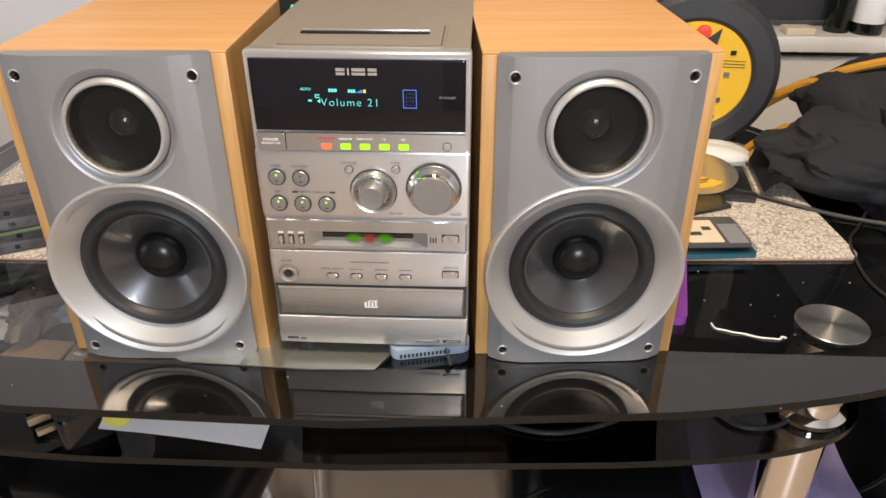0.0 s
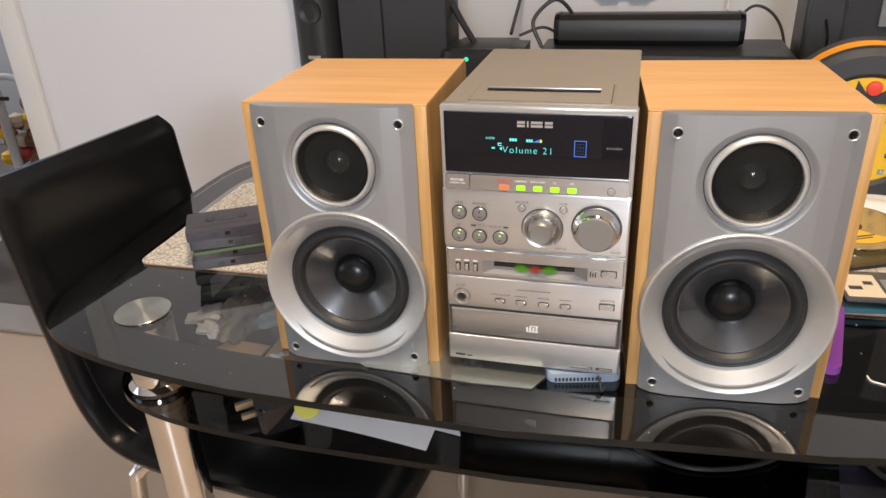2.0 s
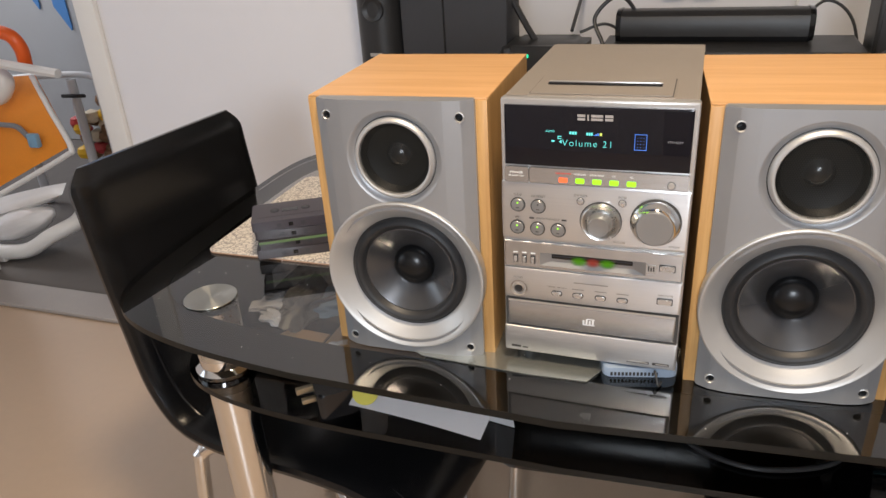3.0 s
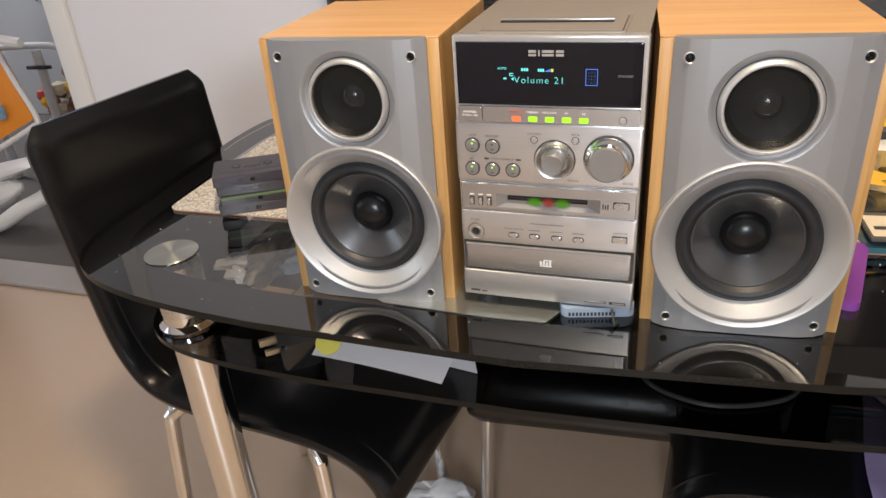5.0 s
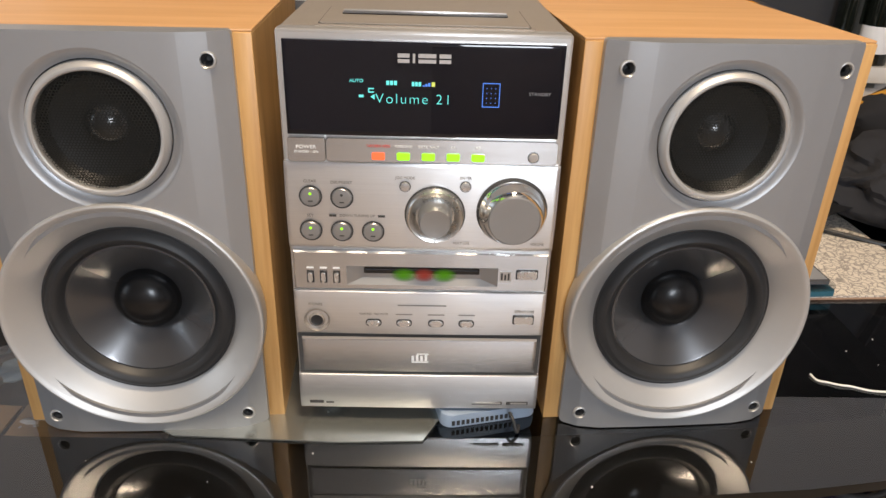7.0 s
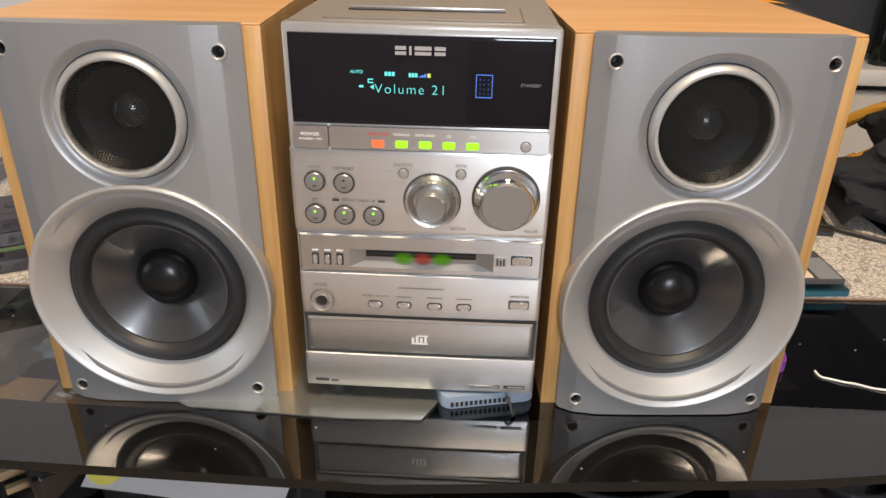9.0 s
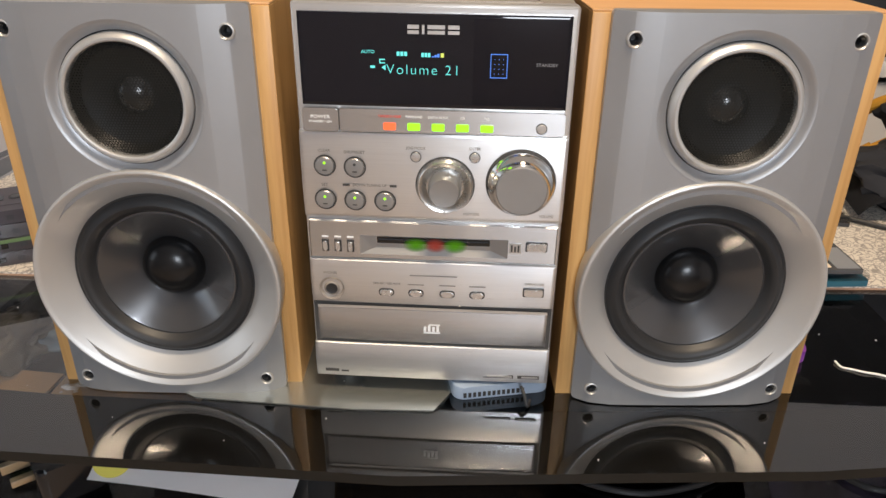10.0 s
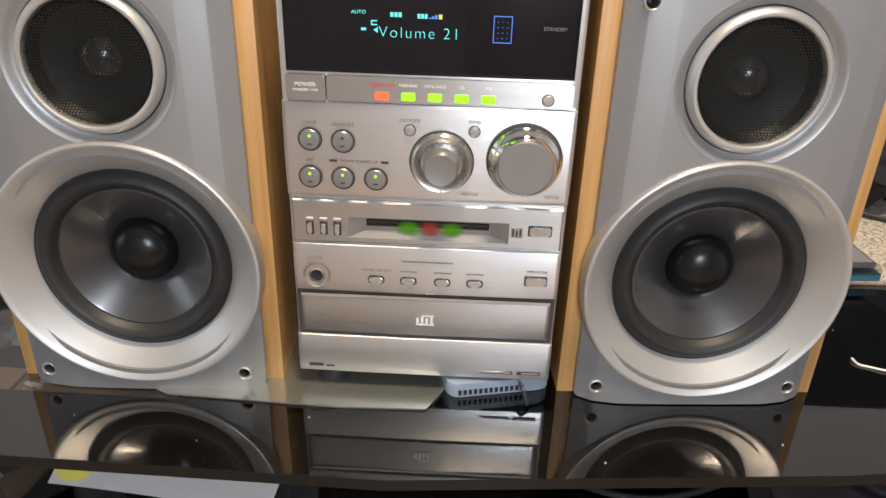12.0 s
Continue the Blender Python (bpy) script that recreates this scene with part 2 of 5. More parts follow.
M = dict(
    wood_top=wood("wood_top", (5, 70, 70), (0.61, 0.355, 0.158), (0.51, 0.275, 0.108)),
    wood_side=wood("wood_side", (90, 90, 4), (0.60, 0.36, 0.14), (0.42, 0.22, 0.07)),
    silver=mat("silver_paint", (0.345, 0.35, 0.362), 0.42, 0.6, vary=0.03, bump=0.02, bscale=3000),
    silver_ring=mat("silver_ring", (0.54, 0.535, 0.525), 0.44, 0.7, vary=0.03, bump=0.02, bscale=3000),
    steel=mat("brushed_steel", (0.68, 0.68, 0.685), 0.29, 0.92, vary=0.12, bump=0.04, bscale=18, scale=9, stretch=(1, 60, 120), aniso=0.8),
    steel_dark=mat("brushed_steel_dark", (0.55, 0.55, 0.555), 0.26, 0.95, vary=0.12, bump=0.04, bscale=18, scale=9, stretch=(1, 60, 120), aniso=0.85),
    taupe=mat("taupe_plastic", (0.29, 0.255, 0.22), 0.45, 0.3, vary=0.04, bump=0.05, bscale=1500),
    trim=mat("silver_trim", (0.6, 0.58, 0.56), 0.3, 0.7, vary=0.03),
    chrome=mat("chrome", (0.82, 0.81, 0.79), 0.07, 1.0, vary=0.03),
    alu=mat("spun_aluminium", (0.72, 0.71, 0.68), 0.28, 1.0, vary=0.04),
    black=mat("black_plastic", (0.018, 0.018, 0.019), 0.4, vary=0.15, bump=0.05, bscale=900),
    black_gloss=mat("black_gloss", (0.010, 0.010, 0.011), 0.15, vary=0.1),
    rubber=mat("black_rubber", (0.016, 0.016, 0.017), 0.5, vary=0.12),
    cone=mat("poly_cone", (0.085, 0.085, 0.088), 0.27, 0.6, vary=0, coat=0.4),
    cap=mat("dust_cap", (0.007, 0.007, 0.0075), 0.26, vary=0.1, spec=0.35),
    dome=mat("tweeter_dome", (0.10, 0.10, 0.10), 0.2, 0.7, vary=0.1),
    grille=mat("grille_steel", (0.012, 0.012, 0.010), 0.6, 0.0, vary=0.1, spec=0.15),
    screen=mat("display_window", (0.007, 0.0065, 0.010), 0.03, vary=0.05, spec=0.4),
    vfd=mat("display_glow", (0.0, 0.02, 0.02), 0.5, vary=0, emit=(0.16, 0.85, 0.78), power=1.1),
    vfd_blue=mat("display_blue", (0.0, 0.01, 0.03), 0.5, vary=0, emit=(0.10, 0.28, 0.95), power=1.0),
    vfd_yellow=mat("display_yellow", (0.02, 0.02, 0.0), 0.5, vary=0, emit=(0.75, 0.8, 0.15), power=1.0),
    led_green=mat("led_green", (0.1, 0.3, 0.02), 0.3, vary=0, emit=(0.36, 0.95, 0.01), power=1.1),
    led_red=mat("led_red", (0.4, 0.05, 0.02), 0.3, vary=0, emit=(1.0, 0.16, 0.05), power=1.0),
    reflection_green=soft_reflection("slot_reflection_green", (0.24, 0.75, 0.03), 0.32),
    reflection_red=soft_reflection("slot_reflection_red", (0.85, 0.13, 0.09), 0.34),
    led_teal=mat("led_teal", (0.0, 0.2, 0.1), 0.3, vary=0, emit=(0.02, 0.9, 0.4), power=1.2),
    key=mat("key_silver", (0.60, 0.595, 0.59), 0.27, 0.8, vary=0.03),
    knob=mat("matt_knob", (0.32, 0.315, 0.31), 0.38, 0.7, vary=0.04),
    disc_cap=mat("spun_disc", (0.52, 0.52, 0.47), 0.30, 1.0, vary=0.04, aniso=0.9),
    ink=mat("grey_ink", (0.05, 0.047, 0.045), 0.6, vary=0),
    ink_soft=mat("worn_grey_ink", (0.20, 0.19, 0.18), 0.6, vary=0),
    ink_light=mat("pale_ink", (0.84, 0.84, 0.84), 0.5, vary=0),
    glass=glass("tinted_glass", (0.72, 0.71, 0.69), 0.0, 0.15),
    glass_dark=glass("dark_glass", (0.13, 0.13, 0.13), 0.0, 0.06),
    inner=glass("glass_inner_face", (0.82, 0.82, 0.81), gloss=0),
    paint_black=mat("black_glass_paint", (0.006, 0.006, 0.006), 0.5, vary=0.1),
    edge=mat("glass_edge", (0.008, 0.0085, 0.008), 0.25, vary=0.1, spec=0.25),
    leather=mat("black_leather", (0.007, 0.007, 0.0075), 0.24, vary=0.15, scale=12, bump=0.02, bscale=300),
    wall=mat("wall_paint", (0.77, 0.77, 0.81), 0.8, vary=0.025, scale=2, bump=0.1, bscale=300),
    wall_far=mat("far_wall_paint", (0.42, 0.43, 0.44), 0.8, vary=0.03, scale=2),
    white_gloss=mat("white_woodwork", (0.8, 0.79, 0.77), 0.35, vary=0.02),
    ceil=mat("ceiling_paint", (0.8, 0.79, 0.77), 0.85, vary=0.02),
    floor=mat("beige_vinyl", (0.52, 0.385, 0.275), 0.35, vary=0.06, scale=4, bump=0.03, bscale=200),
    carpet=mat("grey_carpet", (0.13, 0.118, 0.11), 0.95, vary=0.25, scale=25, bump=0.6, bscale=500),
    damask=damask("damask_print"),
    cork=mat("cork_back", (0.42, 0.26, 0.17), 0.8, vary=0.15),
    paper=mat("white_paper", (0.86, 0.86, 0.88), 0.6, vary=0.02),
    sheet=mat("silver_sheet", (0.50, 0.52, 0.49), 0.26, 0.85, vary=0.08, scale=20),
    blue_grey=mat("blue_grey_plastic", (0.27, 0.34, 0.44), 0.35, vary=0.03),
    clear=glass("clear_plastic", (0.86, 0.87, 0.88), 0.05),
    purple=mat("purple_plastic", (0.22, 0.05, 0.33), 0.3, vary=0.06),
    tape_dark=mat("cassette_plastic", (0.035, 0.03, 0.035), 0.3, vary=0.15),
    tape_green=mat("green_card", (0.10, 0.17, 0.07), 0.5, vary=0.1),
    tape_violet=mat("violet_card", (0.040, 0.034, 0.044), 0.4, vary=0.15),
    label_cream=mat("cream_label", (0.72, 0.62, 0.47), 0.6, vary=0.05),
    teal=mat("teal_plastic", (0.03, 0.12, 0.17), 0.3, vary=0.08),
    yellow=mat("yellow_plastic", (0.78, 0.47, 0.02), 0.4, vary=0.06),
    gold_disc=mat("gold_disc", (0.80, 0.48, 0.06), 0.3, vary=0.05),
    disc_silver=mat("disc_silver", (0.55, 0.50, 0.44), 0.18, 0.8, vary=0.05),
    charcoal=mat("charcoal_plastic", (0.027, 0.028, 0.033), 0.55, vary=0.12, bump=0.1, bscale=600),
    orange=mat("orange_cable", (0.70, 0.28, 0.015), 0.5, vary=0.08),
    red=mat("red_switch", (0.75, 0.06, 0.03), 0.35, vary=0.04),
    white_plastic=mat("white_plastic", (0.78, 0.77, 0.75), 0.3, vary=0.03),
    fabric=mat("black_fleece", (0.015, 0.016, 0.021), 0.9, vary=0.35, scale=18, bump=0.6, bscale=900),
    amber=mat("amber_lining", (0.52, 0.25, 0.02), 0.8, vary=0.15, bump=0.3, bscale=700),
    bottle=mat("bottle_glass", (0.008, 0.010, 0.008), 0.08, vary=0.1),
    orange_fabric=mat("orange_fabric", (0.80, 0.27, 0.02), 0.75, vary=0.12, scale=14, bump=0.3, bscale=500),
    orange_red=mat("orange_red_plastic", (0.80, 0.12, 0.015), 0.35, vary=0.05),
    grey_strap=mat("grey_strap", (0.22, 0.23, 0.25), 0.7, vary=0.1),
    buckle=mat("blue_buckle", (0.20, 0.38, 0.55), 0.4, vary=0.05),
    blue_cloth=mat("blue_cloth", (0.08, 0.24, 0.55), 0.8, vary=0.1),
    lilac=mat("lilac_cloth", (0.60, 0.52, 0.84), 0.8, vary=0.15, scale=15, bump=0.4, bscale=300),
    bag=mat("white_bag", (0.75, 0.74, 0.74), 0.4, vary=0.08, scale=20),
    grey_bag=mat("grey_bag", (0.13, 0.125, 0.11), 0.35, vary=0.25, scale=30),
    bag_blue=mat("blue_packet", (0.25, 0.36, 0.45), 0.4, vary=0.1, scale=20),
    brass=mat("brass", (0.42, 0.36, 0.26), 0.35, 0.9, vary=0.08),
    wool=mat("white_thread", (0.82, 0.80, 0.77), 0.8, vary=0.05),
    card=mat("cardboard", (0.55, 0.36, 0.20), 0.7, vary=0.1),
    shade=mat("lamp_diffuser", (0.8, 0.8, 0.78), 0.5, vary=0, emit=(1.0, 0.82, 0.6), power=3.0),
    toy_red=mat("toy_red", (0.5, 0.05, 0.05), 0.5, vary=0.1),
    toy_brown=mat("toy_brown", (0.22, 0.12, 0.06), 0.8, vary=0.2),
    worn_metal=mat("worn_threshold_metal", (0.34, 0.31, 0.29), 0.5, vary=0.12, scale=12),
    smoky=mat("smoky_plastic", (0.085, 0.085, 0.09), 0.25, vary=0.08),
    lemon=mat("lemon_print", (0.74, 0.66, 0.12), 0.6, vary=0.05),
    pale_rail=mat("pale_grey_rail", (0.62, 0.63, 0.64), 0.45, vary=0.04),
    mesh_grey=mat("grey_rail", (0.42, 0.43, 0.44), 0.5, vary=0.05),
)

# ---- makers ----


def mesh_of(name, bm, material, smooth=True):
    bmesh.ops.recalc_face_normals(bm, faces=bm.faces)
    me = bpy.data.meshes.new(name)
    bm.to_mesh(me)
    bm.free()
    me.materials.append(material)
    if smooth:
        me.polygons.foreach_set("use_smooth", [True] * len(me.polygons))
        me.set_sharp_from_angle(angle=radians(32))
        whole = sum(p.area for p in me.polygons)
        for p in me.polygons:
            if p.area > 0.2 * whole:
                p.use_smooth = False
    return me


def part(name, bm, material, parent=None, label="", smooth=True):
    ob = new(name, mesh_of(name, bm, material, smooth))
    ob.parent = parent
    return tagged(ob, label)


def thing(name, m, label, category, group="", kind=""):
    ob = new(name)
    ob.matrix_world = m
    ob.empty_display_size = 0.05
    return tagged(ob, label, category, group, kind)


def solo(name, bm, material, label, category, m=None, group="", kind="", smooth=True):
    ob = part(name, bm, material, None, label, smooth)
    if m is not None:
        ob.matrix_world = m
    return tagged(ob, "", category, group, kind)


def box(bm, x0, x1, y0, y1, z0, z1, bev=0.0, seg=2):
    r = bmesh.ops.create_cube(bm, size=1.0)
    vs = r["verts"]
    for v in vs:
        v.co = Vector(((x0 + x1) / 2 + v.co.x * (x1 - x0), (y0 + y1) / 2 + v.co.y * (y1 - y0), (z0 + z1) / 2 + v.co.z * (z1 - z0)))
    if bev:
        es = list({e for v in vs for e in v.link_edges})
        bmesh.ops.bevel(bm, geom=es, offset=bev, segments=seg, profile=0.5, affect="EDGES")
    return bm


def B(x0, x1, y0, y1, z0, z1, bev=0.0, seg=2):
    return box(bmesh.new(), x0, x1, y0, y1, z0, z1, bev, seg)


def lathe(profile, seg=64, axis="z", at=(0, 0, 0), bm=None, sx=1.0):
    """A turned body from (radius, height) pairs; axis z, or y for one that faces -y."""
    bm = bm or bmesh.new()
    rings = []
    for r, h in profile:
        ring = []
        for i in range(seg if r > 1e-6 else 1):
            a = 2 * math.pi * i / seg
            p = Vector((r * math.cos(a) * sx, r * math.sin(a), h))
            if axis == "y":
                p = Vector((p.x, -p.z, p.y))
            if axis == "x":
                p = Vector((p.z, p.x, p.y))
            ring.append(bm.verts.new(p + Vector(at)))
        rings.append(ring)
    for a, b in zip(rings, rings[1:]):
        for i in range(max(len(a), len(b))):
            j = (i + 1) % max(len(a), len(b))
            q = [a[i % len(a)], a[j % len(a)], b[j % len(b)], b[i % len(b)]]
            q = list(dict.fromkeys(q))
            if len(q) > 2:
                bm.faces.new(q)
    return bm


def smooth_path(pts, n=8):
    """Points of a soft curve through the given ones."""
    out = []
    P = [Vector(p) for p in pts]
    P = [2 * P[0] - P[1]] + P + [2 * P[-1] - P[-2]]
    for i in range(1, len(P) - 2):
        for k in range(n):
            t = k / n
            a, b, c, d = P[i - 1 : i + 3]
            out.append(0.5 * (2 * b + (c - a) * t + (2 * a - 5 * b + 4 * c - d) * t * t + (3 * b - a - 3 * c + d) * t**3))
    out.append(P[-2])
    return out


def tube(pts, r, seg=10, bm=None, soft=8, taper=None):
    """A round bar, hose or cable along points."""
    bm = bm or bmesh.new()
    path = smooth_path(pts, soft) if soft else [Vector(p) for p in pts]
    rings, side = [], None
    for i, p in enumerate(path):
        d = (path[min(i + 1, len(path) - 1)] - path[max(i - 1, 0)]).normalized()
        side = d.orthogonal().normalized() if side is None else (side - side.dot(d) * d).normalized()
        up = d.cross(side)
        rr = r if taper is None else r * taper(i / (len(path) - 1))
        rings.append([bm.verts.new(p + rr * (math.cos(2 * math.pi * k / seg) * side + math.sin(2 * math.pi * k / seg) * up)) for k in range(seg)])
    for a, b in zip(rings, rings[1:]):
        for k in range(seg):
            bm.faces.new((a[k], a[(k + 1) % seg], b[(k + 1) % seg], b[k]))
    bm.faces.new(rings[0])
    bm.faces.new(rings[-1][::-1])
    return bm


def slab(outline, z0, z1, bev=0.0, bm=None):
    """A plate with the given outline in x and y."""
    bm = bm or bmesh.new()
    lo = [bm.verts.new((x, y, z0)) for x, y in outline]
    hi = [bm.verts.new((x, y, z1)) for x, y in outline]
    n = len(lo)
    bm.faces.new(lo[::-1])
    top = bm.faces.new(hi)
    for i in range(n):
        bm.faces.new((lo[i], lo[(i + 1) % n], hi[(i + 1) % n], hi[i]))
    if bev:
        bmesh.ops.bevel(bm, geom=list(top.edges), offset=bev, segments=2, profile=0.5, affect="EDGES")
    return bm


def rounded(x0, x1, y0, y1, r, n=6):
    out = []
    for cx, cy, a0 in ((x1 - r, y1 - r, 0), (x0 + r, y1 - r, 90), (x0 + r, y0 + r, 180), (x1 - r, y0 + r, 270)):
        for k in range(n + 1):
            a = radians(a0 + 90 * k / n)
            out.append((cx + r * math.cos(a), cy + r * math.sin(a)))
    return out


def superoval(a, b, p, n=128):
    out = []
    for k in range(n):
        t = 2 * math.pi * k / n
        c, s = math.cos(t), math.sin(t)
        out.append((a * math.copysign(abs(c) ** (2 / p), c), b * math.copysign(abs(s) ** (2 / p), s)))
    return out


def bowed_oval(a, b, bow=0.45):
    """A rounded rectangle whose long sides bow outwards."""
    return [(x * (1 - 0.15 * y * y), y * (1 - bow * x * x)) for x, y in superoval(a, b, 8)]


def upright(bm, y):
    """Turns a plate drawn in x and y so that it stands in x and z, its top face to -y, at depth y."""
    for v in bm.verts:
        v.co = Vector((v.co.x, y - v.co.z, v.co.y))
    return bm


def plate(x0, x1, z0, z1, y, depth, r=0.002, bev=0.0):
    """A rounded panel whose front face is at y."""
    return upright(slab(rounded(x0, x1, z0, z1, r), -depth, 0, bev), y)


def bowed(x0, x1, z0, z1, y, depth, bz=0.0012, bx=0.001, nx=20, nz=12):
    """A panel whose face falls back slightly towards its edges, as pressed metal does."""
    bm = bmesh.new()
    xs = [-1.0, -0.985] + [-0.97 + 1.94 * i / nx for i in range(nx + 1)] + [0.985, 1.0]
    zs = [-1.0, -0.96] + [-0.92 + 1.84 * i / nz for i in range(nz + 1)] + [0.96, 1.0]
    g = []
    for b in zs:
        row = []
        for a in xs:
            drop = bz * b * b + bx * a * a
            if abs(a) == 1.0 or abs(b) == 1.0:
                drop += 0.00045
            row.append(bm.verts.new(((x0 + x1) / 2 + a * (x1 - x0) / 2, y + drop, (z0 + z1) / 2 + b * (z1 - z0) / 2)))
        g.append(row)
    for r0, r1 in zip(g, g[1:]):
        for k in range(len(xs) - 1):
            bm.faces.new((r0[k], r0[k + 1], r1[k + 1], r1[k]))
    rim = g[0] + [r[-1] for r in g[1:]] + g[-1][-2::-1] + [r[0] for r in g[-2:0:-1]]
    back = [bm.verts.new((v.co.x, y + depth, v.co.z)) for v in rim]
    for k in range(len(rim)):
        j = (k + 1) % len(rim)
        bm.faces.new((rim[k], rim[j], back[j], back[k]))
    return bm


def text_mesh(body, size, align="CENTER", thick=0.00015, gap=1.0, thin=0.0):
    cu = bpy.data.curves.new("letters", "FONT")
    cu.body, cu.size, cu.align_x, cu.align_y, cu.extrude = body, size, align, "CENTER", thick
    cu.space_character, cu.offset = gap, thin
    ob = bpy.data.objects.new("letters", cu)
    scene.collection.objects.link(ob)
    dg = bpy.context.evaluated_depsgraph_get()
    me = bpy.data.meshes.new_from_object(ob.evaluated_get(dg))
    bpy.data.objects.remove(ob)
    bpy.data.curves.remove(cu)
    return me


def lettering(name, body, size, x, y, z, material, parent, align="CENTER", widen=1.0, gap=1.0, thin=0.0):
    me = text_mesh(body, size, align, gap=gap, thin=thin)
    me.materials.clear()
    me.materials.append(material)
    me.transform(Matrix.Translation((x, y, z)) @ Matrix.Rotation(radians(90), 4, "X") @ Matrix.Diagonal((widen, 1, 1, 1)))
    ob = new(name, me)
    ob.parent = parent
    return ob


TZ = 0.7645  # the table's glass

# ---- room ----
WY, AY = 1.58, 1.86


def wall(name, bm):
    return solo(name, bm, M["wall"], "pale grey painted plaster wall", "wall", kind="structure")


solo("floor", box(B(-3.0, 2.3, -2.2, WY - 0.02, -0.1, 0.0), -0.7, 2.3, WY - 0.02, AY + 0.05, -0.1, 0.0), M["floor"], "smooth beige vinyl floor", "floor", kind="structure")
solo("floor_far_room", B(-5.2, -0.7, WY - 0.02, 3.2, -0.1, -0.004), M["carpet"], "dark grey carpet in the next room", "carpet", kind="structure")
bmw = box(bmesh.new(), -1.56, -0.64, WY, WY + 0.12, 0, 2.45)
box(bmw, -0.76, -0.64, WY + 0.12, 3.2, 0, 2.45)
box(bmw, -0.64, 2.3, AY, AY + 0.12, 0, 2.45)
box(bmw, -5.2, -2.5, WY, WY + 0.12, 0, 2.45)
box(bmw, -2.5, -1.56, WY, WY + 0.12, 2.08, 2.45)
wall("wall_north", bmw)
wall("wall_east", B(2.3, 2.42, -2.2, 2.0, 0, 2.45))
bms = box(bmesh.new(), -3.12, -0.02, -2.32, -2.2, 0, 2.45)
box(bms, 0.74, 2.42, -2.32, -2.2, 0, 2.45)
box(bms, -0.02, 0.74, -2.32, -2.2, 0, 1.16)
box(bms, -0.02, 0.74, -2.32, -2.2, 1.96, 2.45)
wall("wall_south", bms)
bml = box(bmesh.new(), -3.12, -3.0, -2.2, -1.3, 0, 2.45)
box(bml, -3.12, -3.0, 0.1, WY + 0.12, 0, 2.45)
box(bml, -3.12, -3.0, -1.3, 0.1, 0, 0.95)
box(bml, -3.12, -3.0, -1.3, 0.1, 2.15, 2.45)
wall("wall_west", bml)
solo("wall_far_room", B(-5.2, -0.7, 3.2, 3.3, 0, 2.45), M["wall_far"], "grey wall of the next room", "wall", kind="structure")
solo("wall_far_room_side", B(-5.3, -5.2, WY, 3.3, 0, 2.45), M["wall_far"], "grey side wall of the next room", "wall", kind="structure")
solo("ceiling", B(-5.3, 2.42, -2.32, 3.3, 2.45, 2.55), M["ceil"], "white painted ceiling", "ceiling", kind="structure")


def window(name, m, w, h):
    win = thing(name, m, "white framed window with clear panes", "window", kind="structure")
    bm = bmesh.new()
    for x0, x1, z0, z1 in ((-w / 2, w / 2, 0, 0.06), (-w / 2, w / 2, h - 0.06, h), (-w / 2, -w / 2 + 0.06, 0.06, h - 0.06), (w / 2 - 0.06, w / 2, 0.06, h - 0.06), (-0.03, 0.03, 0.06, h - 0.06)):
        box(bm, x0, x1, -0.03, 0.03, z0, z1)
    part("window_frame", bm, M["white_gloss"], win)
    for s in (-1, 1):
        p = part("pane", B(min(s * 0.03, s * (w / 2 - 0.06)), max(s * 0.03, s * (w / 2 - 0.06)), -0.003, 0.003, 0.06, h - 0.06), M["clear"], win)
        p.visible_shadow = False


window("window_1", pose(-3.06, -0.6, 0.95, 0, 0, 90), 1.4, 1.2)
window("window_2", pose(0.36, -2.26, 1.16), 0.76, 0.80)

# doorway
bmd = box(bmesh.new(), -1.63, -1.56, WY - 0.018, WY, 0, 2.15, 0.004)
box(bmd, -2.57, -2.5, WY - 0.018, WY, 0, 2.15, 0.004)
box(bmd, -2.5, -1.63, WY - 0.018, WY, 2.08, 2.15, 0.004)
box(bmd, -1.585, -1.56, WY, WY + 0.12, 0, 2.08, 0.002)
box(bmd, -2.5, -2.475, WY, WY + 0.12, 0, 2.08, 0.002)
box(bmd, -2.475, -1.585, WY, WY + 0.12, 2.055, 2.08, 0.002)
solo("door_frame", bmd, M["white_gloss"], "white painted wooden door frame", "door frame", kind="structure")
solo("threshold", B(-2.475, -1.585, WY - 0.11, WY + 0.03, 0.001, 0.016, 0.006), M["worn_metal"], "worn metal threshold strip", "threshold", kind="structure")
bmb = box(bmesh.new(), -1.56, -0.64, WY - 0.016, WY, 0, 0.1, 0.004)
box(bmb, -0.64, 2.3, AY - 0.016, AY, 0, 0.1, 0.004)
solo("baseboard", bmb, M["white_gloss"], "white painted skirting board", "baseboard", kind="structure")

# ceiling lamp above the viewer
lamp = thing("ceiling_lamp", pose(0.08, 0.16, 2.45), "round ceiling lamp with a warm white diffuser", "ceiling lamp")
part("base", lathe([(0, 0), (0.19, 0), (0.19, -0.03), (0, -0.03)], 48), M["white_plastic"], lamp)
part("diffuser", lathe([(0.18, -0.03), (0.17, -0.07), (0.12, -0.10), (0, -0.115)], 48), M["shade"], lamp)

# ---- dining table ----
table = thing("dining_table", pose(-0.085, 0.842, 0, 0, 0, 1.8), "black-bordered tinted glass dining table with chrome legs", "table")
pane_top = part("tabletop", slab(bowed_oval(0.604, 0.396), TZ - 0.008, TZ, 0.0012), M["glass"], table, "tinted glass top")
# the lower faces of a sheet pass light without a second mirror image
def clear_below(ob):
    ob.data.materials.append(M["inner"])
    ob.data.materials.append(M["edge"])
    for f in ob.data.polygons:
        if f.normal.z < -0.9:
            f.material_index = 1
        elif f.normal.z < 0.5:
            f.material_index = 2


